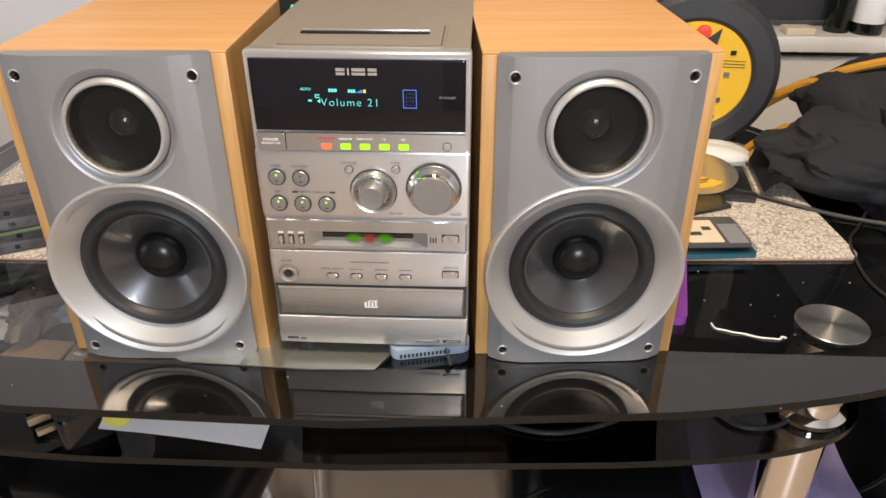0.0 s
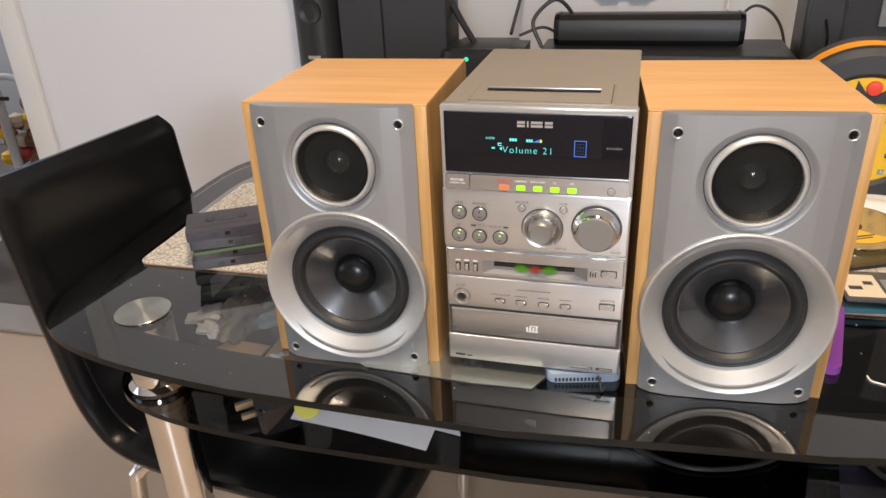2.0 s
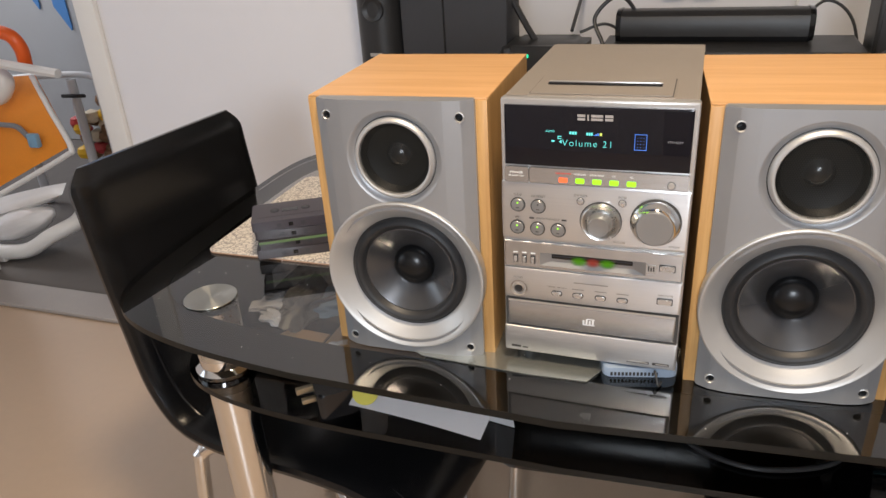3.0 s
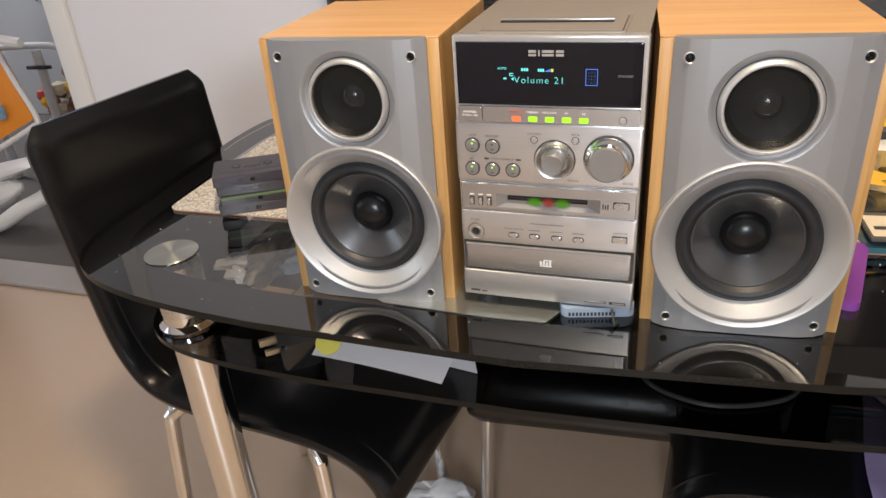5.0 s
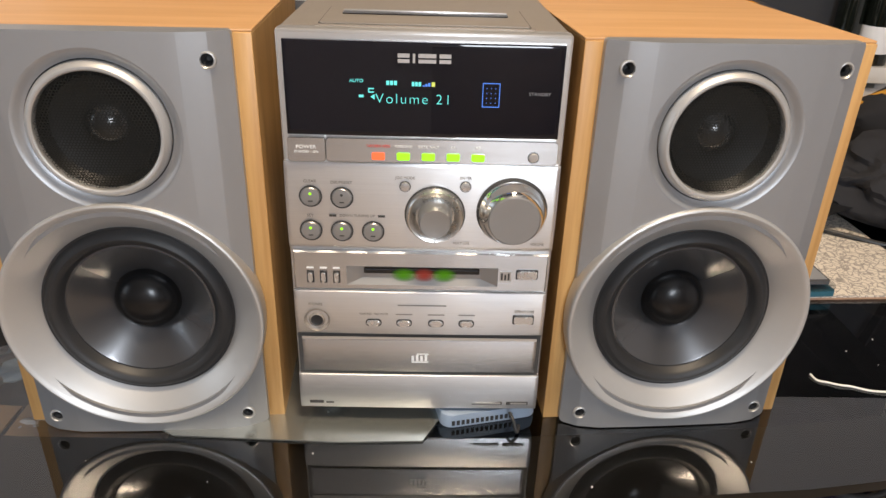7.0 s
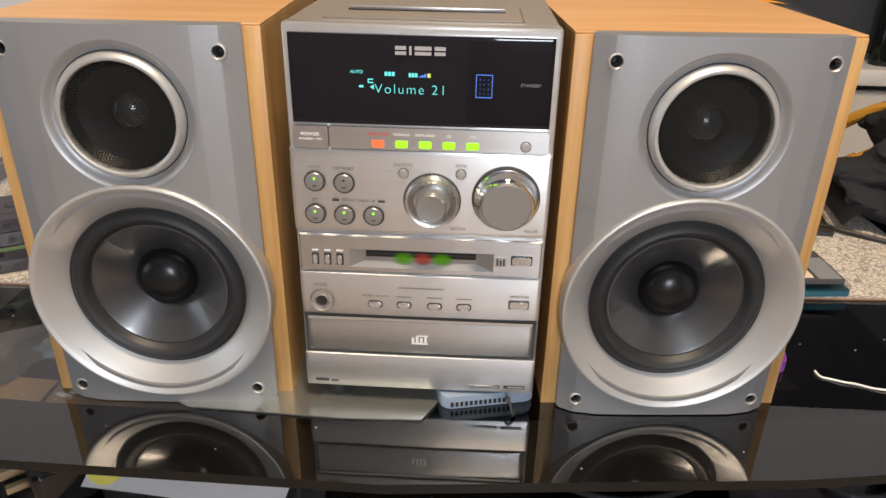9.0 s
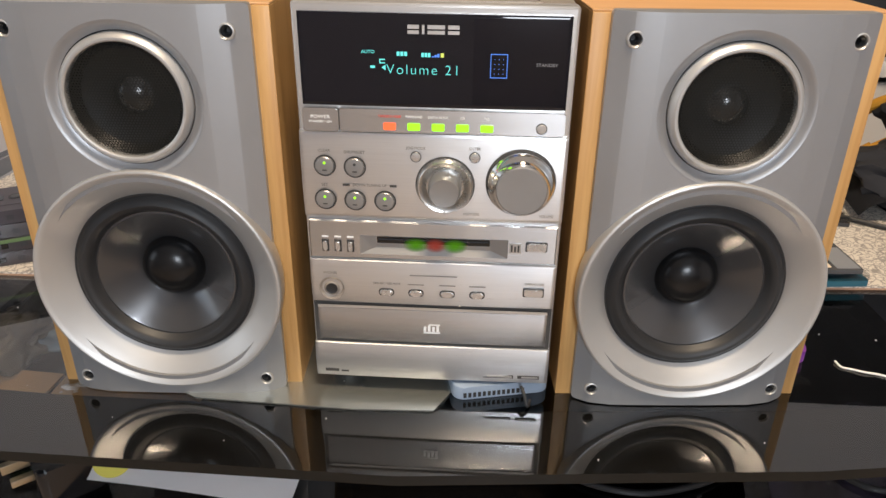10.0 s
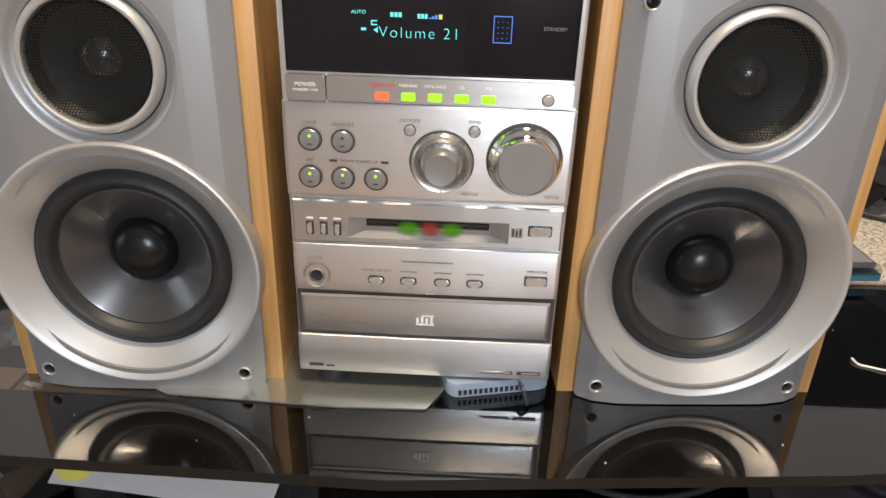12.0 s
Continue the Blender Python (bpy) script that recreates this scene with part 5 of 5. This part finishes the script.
solo("black_cable", tube([(0.300, 0.930, MZ + 0.004), (0.370, 0.885, MZ + 0.004), (0.430, 0.845, MZ + 0.003), (0.480, 0.825, TZ + 0.003), (0.54, 0.80, TZ + 0.003), (0.575, 0.78, TZ + 0.003)], 0.003), M["black"], "black power cable across the placemat", "cable")
solo("thin_cable", tube([(0.53, 0.86, TZ + 0.002), (0.49, 0.80, TZ + 0.002), (0.462, 0.76, TZ + 0.0065), (0.452, 0.715, TZ + 0.002), (0.448, 0.665, TZ + 0.002), (0.47, 0.62, TZ + 0.002), (0.52, 0.60, TZ + 0.002)], 0.0017), M["black"], "thin black cable hanging over the placemat", "cable")
bml_ = bmesh.new()
g = [[None] * 25 for _ in range(33)]
for i in range(33):
    for j in range(25):
        u, w_ = i / 32, j / 24
        x = 0.320 + 0.19 * w_ + 0.012 * math.sin(u * 9 + 1)
        run = 0.62 * u                       # from the far end of the seat, over its near edge, down
        if run < 0.27:
            y, z = 0.905 - run, 0.483
        elif run < 0.33:
            t_ = (run - 0.27) / 0.06 * math.pi / 2
            y, z = 0.635 - 0.038 * math.sin(t_), 0.445 + 0.038 * math.cos(t_)
        else:
            y, z = 0.597 - 0.03 * math.sin(w_ * 23 + 1) * min(1.0, (run - 0.33) / 0.1), 0.445 - (run - 0.33) * (0.8 + 0.2 * math.sin(w_ * 5))
        if run < 0.30:
            z += 0.006 + 0.006 * math.sin(w_ * 17 + u * 5)
        g[i][j] = bml_.verts.new((x, y, z))
for i in range(32):
    for j in range(24):
        bml_.faces.new((g[i][j], g[i][j + 1], g[i + 1][j + 1], g[i + 1][j]))
bmesh.ops.solidify(bml_, geom=bml_.faces[:], thickness=0.003)
solo("lilac_cloth", bml_, M["lilac"], "lilac cloth hanging in folds over a chair seat", "cloth")

# ---- things on the lower shelf ----
SZ = 0.660
bmpp = bmesh.new()
rowsn = []
for i in range(13):
    row = []
    for j in range(9):
        u, w_ = i / 12, j / 8
        x = -0.318 + 0.163 * u + 0.020 * w_
        y = 0.506 - 0.024 * u + 0.065 * w_
        z = SZ + 0.001 + (0.026 + 0.006 * u + 0.052 * w_ + 0.003 * math.sin(u * 2.6 + 0.4)) * min(1.0, 4.5 * (1 - w_))
        row.append(bmpp.verts.new((x, y, z)))
    rowsn.append(row)
for i in range(12):
    for j in range(8):
        bmpp.faces.new((rowsn[i][j], rowsn[i + 1][j], rowsn[i + 1][j + 1], rowsn[i][j + 1]))
bmesh.ops.solidify(bmpp, geom=bmpp.faces[:], thickness=0.0006)
env = thing("envelope", pose(0, 0, 0), "white paper envelope with a yellow emblem on the lower shelf", "envelope")
part("sheet", bmpp, M["paper"], env)
emblem = part("emblem", lathe([(0, 0), (0.0135, 0), (0.0135, 0.0008), (0, 0.0008)], 40, sx=1.2), M["lemon"], env, "yellow round emblem")
emblem.matrix_world = pose(-0.300, 0.5155, SZ + 0.0405, 38, 0, -8)
plug = thing("mains_plug", pose(-0.352, 0.535, SZ + 0.0205, 0, 0, -50), "black three-pin mains plug on the lower shelf", "plug")
part("shell", slab(rounded(-0.026, 0.026, -0.024, 0.024, 0.008), -0.020, 0.014, 0.004), M["black_gloss"], plug)
for x0, x1, y0, y1 in ((-0.014, -0.008, -0.036, -0.024), (0.006, 0.012, -0.040, -0.024), (-0.003, 0.003, -0.044, -0.024)):
    part("pin", B(x0, x1, y0, y1, 0.0 if x0 != -0.003 else 0.008, 0.006 if x0 != -0.003 else 0.016, 0.0006), M["brass"], plug, "brass pin")
solo("card_scrap", slab([(-0.508, 0.622), (-0.432, 0.612), (-0.428, 0.668), (-0.490, 0.672)], SZ + 0.001, SZ + 0.004), M["card"], "brown card scrap on the lower shelf", "card")
draped("grey_bag", pose(-0.482, 0.705, SZ + 0.027, 0, 0, 80), 0.048, 0.026, 0.030, M["grey_bag"], 5, "thin grey plastic bag crumpled on the lower shelf", "bag", 0.5)
for x, y, rz, k in ((-0.546, 0.716, 30, 0.9), (-0.522, 0.682, -20, 0.7), (-0.400, 0.640, 15, 0.5)):
    draped("white_packet", pose(x, y, SZ + 0.012 * k + (0.010 if x > -0.4 else 0), 0, 0, rz), 0.034 * k, 0.020 * k, 0.012 * k, M["bag"], 15 + 40 * k, "crumpled white plastic packet on the lower shelf", "packet", 0.7)
draped("blue_packet", pose(-0.455, 0.725, SZ + 0.020, 0, 0, 10), 0.045, 0.028, 0.02, M["bag_blue"], 25, "pale blue packet on the lower shelf", "packet", 0.35)
solo("shelf_cable", tube([(-0.53, 0.70, SZ + 0.004), (-0.44, 0.69, SZ + 0.045), (-0.40, 0.71, SZ + 0.05), (-0.36, 0.67, SZ + 0.02), (-0.33, 0.72, SZ + 0.004)], 0.0032), M["black"], "black cable among packets on the shelf", "cable")
solo("card_box", B(-0.42, -0.28, 0.585, 0.70, SZ + 0.0005, SZ + 0.010, 0.002), M["card"], "flat brown cardboard box on the shelf", "box")
solo("shelf_cable", tube([(0.03, 0.60, SZ + 0.004), (0.06, 0.560, SZ + 0.004), (0.12, 0.546, SZ + 0.004), (0.19, 0.575, SZ + 0.004), (0.21, 0.63, SZ + 0.004)], 0.0028), M["black"], "black cable looped on the lower shelf", "cable")
solo("shelf_cable", tube([(0.26, 0.62, SZ + 0.004), (0.30, 0.565, SZ + 0.004), (0.35, 0.575, SZ + 0.004), (0.37, 0.64, SZ + 0.004)], 0.0028), M["black"], "black cable looped on the lower shelf", "cable")
draped("plastic_bag", pose(-0.33, 0.90, 0.030, 0, 0, 0), 0.07, 0.05, 0.032, M["bag"], 31, "crumpled white plastic bag on the floor", "bag", 0.5)

# ---- cabinet and things along the wall ----
CZ = 0.80
cab = thing("sideboard", pose(0, 0, 0), "low black sideboard against the wall", "sideboard")
part("top", B(-0.60, 0.46, 1.33, 1.84, CZ - 0.03, CZ, 0.003), M["black"], cab)
for x in (-0.58, -0.08, 0.44):
    part("side_panel", B(x - 0.012, x + 0.012, 1.35, 1.83, 0.0, CZ - 0.03), M["black"], cab)
for x0 in (-0.585, -0.065):
    dr = part("door", B(x0, x0 + 0.50, 1.334, 1.350, 0.05, CZ - 0.035, 0.002), M["black_gloss"], cab)
    part("handle", B(x0 + 0.23, x0 + 0.27, 1.322, 1.334, 0.6, 0.61, 0.002), M["chrome"], dr)

tower = thing("tower_speaker", pose(-0.668, 1.490, 0), "slim black tower speaker with a rounded grille", "speaker")
part("base", lathe([(0, 0), (0.08, 0), (0.08, 0.012), (0.06, 0.016), (0.02, 0.018), (0.02, 0.70), (0, 0.70)], 48), M["black_gloss"], tower)
part("column", lathe([(0, 0.70), (0.05, 0.70), (0.0575, 0.71), (0.0575, 1.42), (0.05, 1.43), (0, 1.43)], 48), M["black"], tower)
part("badge", B(-0.014, 0.014, -0.0595, -0.0565, 0.885, 0.892), M["trim"], tower, "small silver badge bar")
part("driver", lathe([(0.026, -0.001), (0.024, 0.003), (0.012, -0.001), (0, 0.002)], 32, "y", (0, -0.0565, 0.985)), M["black"], tower)

con = thing("media_box", pose(-0.481, 1.470, CZ), "tall matt black media box standing upright", "media box")
part("shell", B(-0.118, 0.118, -0.045, 0.065, 0.0, 0.62, 0.004), M["charcoal"], con)
part("seam", B(-0.022, -0.018, -0.0462, -0.044, 0.03, 0.60), M["black_gloss"], con)

rtr = thing("router", pose(-0.285, 1.46, CZ), "black wireless router with an upright aerial and a green light", "router")
part("shell", slab(rounded(-0.095, 0.085, -0.06, 0.07, 0.03), 0.0, 0.115, 0.02), M["black"], rtr)
part("aerial", tube([(-0.03, 0.02, 0.11), (-0.06, 0.02, 0.16), (-0.12, 0.02, 0.27)], 0.007, 10, soft=3), M["black"], rtr)
part("light", lathe([(0.0045, 0), (0.004, 0.002), (0, 0.003)], 20, "y", (-0.032, -0.061, 0.095)), M["led_teal"], rtr, "green status light")
for k in range(2):
    part("status_light", B(0.010 + 0.016 * k, 0.018 + 0.016 * k, -0.0615, -0.0595, 0.085, 0.093), M["brass"], rtr)

ply = thing("player", pose(0.065, 1.47, CZ), "flat black disc player under the centre speaker", "player")
part("shell", B(-0.235, 0.235, -0.10, 0.075, 0.006, 0.1112, 0.004), M["black"], ply)
for sx in (-0.2, 0.2):
    part("foot", lathe([(0, 0), (0.015, 0), (0.015, 0.006), (0, 0.006)], 20, at=(sx, -0.02, 0)), M["rubber"], ply)
bar_ = thing("centre_speaker", pose(0.035, 1.49, CZ + 0.1115), "long black centre speaker with a rounded front", "speaker")
prof = [(0.0, 0.0), (0.024, 0.001), (0.034, 0.012), (0.036, 0.034), (0.031, 0.050), (0.018, 0.058), (0.0, 0.060), (-0.03, 0.058), (-0.034, 0.005)]
bmz = bmesh.new()
ends = [[bmz.verts.new((x, -py, pz)) for py, pz in prof] for x in (-0.172, 0.172)]
for k in range(len(prof)):
    j = (k + 1) % len(prof)
    bmz.faces.new((ends[0][k], ends[0][j], ends[1][j], ends[1][k]))
bmz.faces.new(ends[0])
bmz.faces.new(ends[1][::-1])
part("body", bmz, M["black"], bar_)
for s in (-1, 1):
    bmz = bmesh.new()
    for x in (s * 0.172, s * 0.182):
        k_ = 1.04 if x == s * 0.172 else 0.96
        vs = [bmz.verts.new((x, -py * k_, 0.030 + (pz - 0.030) * k_ + 0.0014)) for py, pz in prof]
        bmz.faces.new(vs)
        if x == s * 0.172:
            first = vs
    for k in range(len(prof)):
        j = (k + 1) % len(prof)
        bmz.faces.new((first[k], first[j], vs[j], vs[k]))
    part("end_cap", bmz, M["black_gloss"], bar_, "glossy black end cap")

blk = thing("satellite_speaker", pose(0.345, 1.470, CZ), "small upright black speaker with a cable", "speaker")
part("shell", B(-0.034, 0.034, -0.05, 0.05, 0, 0.225, 0.005), M["black"], blk)
part("grille", B(-0.028, 0.028, -0.0535, -0.05, 0.02, 0.205, 0.002), M["charcoal"], blk)
part("cable", tube([(0.0, -0.056, 0.17), (0.008, -0.058, 0.13), (0.0, -0.058, 0.08), (0.004, -0.056, 0.02)], 0.0025), M["black_gloss"], blk)
tv = thing("screen", pose(0.70, 1.56, 0), "large flat black screen standing on a white shelf", "television")
part("panel", B(-0.315, 0.88, -0.012, 0.035, 0.845, 1.53, 0.004), M["charcoal"], tv)
part("stand", B(0.18, 0.38, -0.05, 0.06, 0.832, 0.845, 0.003), M["black_gloss"], tv)
part("clip", B(-0.235, -0.205, -0.02, -0.012, 0.935, 1.05, 0.002), M["grey_strap"], tv)
wtv = thing("wall_television", pose(0.015, 1.80, 0), "large black television on the wall above the sideboard", "television")
part("panel", B(-0.56, 0.56, -0.03, 0.03, 1.30, 1.96, 0.006), M["charcoal"], wtv)
part("screen_glass", B(-0.548, 0.548, -0.033, -0.0305, 1.318, 1.948, 0.001), M["black_gloss"], wtv, "dark glossy screen")
part("bracket", B(-0.2, 0.2, 0.03, 0.06, 1.50, 1.80, 0.003), M["black"], wtv)
wire = tube([(-0.17, 1.45, CZ + 0.11), (-0.19, 1.47, CZ + 0.16), (-0.145, 1.48, CZ + 0.20), (-0.11, 1.49, CZ + 0.155), (-0.15, 1.48, CZ + 0.105)], 0.004)
tube([(-0.22, 1.47, CZ + 0.13), (-0.17, 1.48, CZ + 0.145), (-0.13, 1.49, CZ + 0.12), (-0.12, 1.48, CZ + 0.1)], 0.003, bm=wire)
solo("coiled_cable", wire, M["black"], "black cables looped beside the router", "cable")
solo("wall_cable", tube([(-0.30, 1.85, 1.5), (-0.255, 1.85, 1.15), (-0.262, 1.85, 1.02), (-0.25, 1.55, CZ + 0.12)], 0.004), M["black"], "black cable hanging down the wall", "cable")
solo("wall_cable", tube([(0.20, 1.60, CZ + 0.12), (0.25, 1.62, CZ + 0.165), (0.30, 1.60, CZ + 0.13), (0.32, 1.54, CZ + 0.03)], 0.003), M["black"], "black cable looping along the wall", "cable")
solo("wall_cable", tube([(0.19, 1.85, 1.35), (0.20, 1.85, 1.1), (0.22, 1.845, 1.0), (0.215, 1.80, CZ + 0.13)], 0.003), M["white_plastic"], "white cable down the wall", "cable")
sock = thing("wall_socket", pose(-0.02, AY, 0.99), "white double wall socket with plugs", "socket")
part("plate", B(-0.075, 0.075, -0.012, 0, -0.04, 0.05, 0.003), M["white_plastic"], sock)
for s in (-1, 1):
    part("plug", B(s * 0.036 - 0.024, s * 0.036 + 0.024, -0.045, -0.012, -0.024, 0.024, 0.006), M["white_plastic"], sock)
solo("grey_box", B(0.235, 0.285, 1.38, 1.46, CZ, CZ + 0.095, 0.008), M["mesh_grey"], "small pale grey plastic box on the sideboard", "box")

shelf = thing("white_desk", pose(0, 0, 0), "white desk against the wall", "desk")
part("desktop", B(0.575, 1.35, 1.465, 1.845, 0.802, 0.832, 0.003), M["white_gloss"], shelf)
for x in (0.82, 1.32):
    part("side_panel", B(x - 0.012, x + 0.012, 1.49, 1.84, 0, 0.802), M["white_gloss"], shelf)
part("back_panel", B(0.60, 1.32, 1.80, 1.812, 0.2, 0.802), M["white_gloss"], shelf)
part("drawer_front", B(0.580, 1.318, 1.484, 1.500, 0.18, 0.788, 0.003), M["white_gloss"], shelf, "plain white drawer front")
part("end_panel", B(0.590, 0.640, 1.52, 1.80, 0.0, 0.800, 0.002), M["white_gloss"], shelf)


def make_bottle(m, k, label, paper):
    wb = thing("wine_bottle", m, label, "bottle", "bottles on the desk")
    part("glass", lathe([(0, 0.0), (0.036 * k, 0.0), (0.037 * k, 0.006), (0.037 * k, 0.18), (0.030 * k, 0.21), (0.015 * k, 0.24), (0.0145 * k, 0.30), (0, 0.30)], 40), M["bottle"], wb)
    if paper:
        part("label", lathe([(0.0375 * k, 0.022), (0.0378 * k, 0.023), (0.0378 * k, 0.070), (0.0375 * k, 0.071)], 40), M["paper"], wb, "white paper label")


make_bottle(pose(0.793, 1.505, 0.832), 0.78, "dark green wine bottle with a white label", True)
make_bottle(pose(0.742, 1.520, 0.832), 0.66, "dark unlabelled bottle beside the screen", False)
solo("card_pack", B(0.630, 0.685, 1.475, 1.515, 0.832, 0.846, 0.003), M["label_cream"], "small tan pack on the white desk", "pack")

# ---- the next room, through the doorway ----
bc = thing("baby_bouncer", pose(0, 0, 0), "orange padded baby bouncer with a white plastic frame", "baby bouncer")


def quilt(a, b, c, d, puff, n=14):
    """A padded panel between four corners."""
    a, b, c, d = Vector(a), Vector(b), Vector(c), Vector(d)
    nrm = (b - a).cross(d - a).normalized()
    bm = bmesh.new()
    sides = []
    for sgn in (1, -0.6):
        gr = []
        for i in range(n + 1):
            u = i / n
            gr.append([])
            for j in range(n + 1):
                v = j / n
                e = (math.sin(math.pi * u) * math.sin(math.pi * v)) ** 0.35
                sew = 0.85 + 0.15 * abs(math.sin(math.pi * 3 * v))
                p = a * (1 - u) * (1 - v) + b * u * (1 - v) + c * u * v + d * (1 - u) * v
                gr[-1].append(bm.verts.new(p - nrm * puff * e * sew * sgn))
        for i in range(n):
            for j in range(n):
                bm.faces.new((gr[i][j], gr[i + 1][j], gr[i + 1][j + 1], gr[i][j + 1]))
        sides.append(gr)
    bmesh.ops.remove_doubles(bm, verts=bm.verts, dist=0.001)
    return bm


part("seat_pad", quilt((-2.565, 1.790, 0.258), (-2.095, 1.850, 0.473), (-2.344, 2.000, 0.685), (-2.814, 1.950, 0.665), 0.022), M["orange_fabric"], bc, "orange quilted seat pad")
part("rim", tube([(-2.339, 1.980, 0.685), (-2.214, 1.905, 0.579), (-2.079, 1.825, 0.473), (-2.115, 1.820, 0.438), (-2.330, 1.790, 0.336), (-2.565, 1.760, 0.228)], 0.010, 10), M["white_plastic"], bc, "white piped rim")
part("shell", quilt((-2.688, 1.830, 0.129), (-2.232, 1.860, 0.264), (-2.295, 1.950, 0.275), (-2.714, 1.950, 0.175), 0.03), M["white_plastic"], bc, "white moulded shell under the pad")
part("strap", tube([(-2.590, 1.850, 0.568), (-2.445, 1.860, 0.534), (-2.353, 1.860, 0.527), (-2.284, 1.840, 0.497)], 0.010, 8), M["grey_strap"], bc)
part("buckle", box(bmesh.new(), *[q for a in zip(Vector((-2.250, 1.830, 0.488)) - Vector((0.022, 0.012, 0.026)), Vector((-2.250, 1.830, 0.488)) + Vector((0.022, 0.012, 0.026))) for q in a], 0.006), M["buckle"], bc, "pale blue buckle")
part("toy_bar", tube([(-2.489, 1.880, 0.840), (-2.354, 1.870, 0.867), (-2.259, 1.870, 0.855), (-2.234, 1.880, 0.807), (-2.247, 1.890, 0.743)], 0.024, 12), M["orange_red"], bc, "orange arched toy bar")
part("arm", tube([(-2.441, 1.840, 0.784), (-2.265, 1.840, 0.757), (-2.066, 1.850, 0.729)], 0.017, 8, soft=0), M["white_plastic"], bc)
part("head_rest", tube([(-2.489, 1.860, 0.621), (-2.391, 1.870, 0.645), (-2.368, 1.880, 0.700), (-2.485, 1.900, 0.725)], 0.035, 12), M["white_plastic"], bc, "white padded head rest")
part("foot_frame", tube([(-2.616, 1.760, 0.034), (-2.418, 1.780, 0.046), (-2.301, 1.820, 0.106), (-2.237, 1.900, 0.139), (-2.310, 2.020, 0.150)], 0.030, 12), M["white_plastic"], bc)
part("foot", B(-2.75, -2.50, 1.74, 1.80, 0.0, 0.045, 0.012), M["white_plastic"], bc)
draped("folded_cloth", pose(-2.50, 1.86, 0.12, 0, -18, 10), 0.17, 0.07, 0.06, M["bag"], 51, "white folded cloth beside the baby bouncer", "cloth", 0.07).location.z = 0.12

pen = thing("play_pen", pose(-2.56, 2.36, 0, 0, 0, 8), "grey play pen with mesh sides holding toys", "play pen")
for x in (-0.30, 0.0, 0.13):
    part("post", tube([(x, 0, 0), (x, 0, 0.58)], 0.020, 12, soft=0), M["pale_rail"], pen)
part("rail", tube([(-0.42, 0, 0.58), (-0.2, 0, 0.595), (0.06, 0, 0.60), (0.15, 0, 0.57)], 0.014, 12), M["pale_rail"], pen)
part("clip", B(-0.05, 0.07, -0.03, -0.018, 0.505, 0.522, 0.006), M["black"], pen)
for k in range(26):
    x, z = -0.10 + 0.30 * random.random(), 0.20 + 0.30 * random.random()
    part("toy", lathe([(0, -0.035), (0.03, -0.02), (0.037, 0.0), (0.03, 0.022), (0, 0.035)], 14, at=(x, 0.05 + 0.05 * random.random(), z)), M[random.choice(("toy_red", "toy_brown", "blue_cloth", "label_cream", "toy_brown", "yellow"))], pen)
for x, z0 in ((-3.56, 1.09), (-3.37, 0.975)):
    bmu = upright(slab([(x - 0.045, z0 - 0.20), (x + 0.038, z0 - 0.33), (x + 0.045, z0 - 0.31), (x + 0.030, z0 + 0.75), (x - 0.055, z0 + 0.75)], 0.0, 0.008), 3.197)
    solo("bunting_strip", bmu, M["blue_cloth"], "blue cloth strip with a slanted end on the grey wall", "bunting", group="blue strips on the wall")

# ---- dust and crumbs ----
random.seed(21)
bmf = bmesh.new()
for k in range(70):
    x, y = random.uniform(-0.60, 0.46), random.uniform(0.465, 0.70)
    if -0.34 < x < 0.24 and y > 0.50:
        continue
    r = random.uniform(0.00015, 0.0006)
    a = random.uniform(0, 3.1)
    box(bmf, x - r, x + r * random.uniform(0.6, 1.6), y - r, y + r, TZ + 0.0001, TZ + 0.0006)
solo("dust", bmf, M["wool"], "scattered pale dust and crumbs on the glass", "dust", kind="stuff", smooth=False)
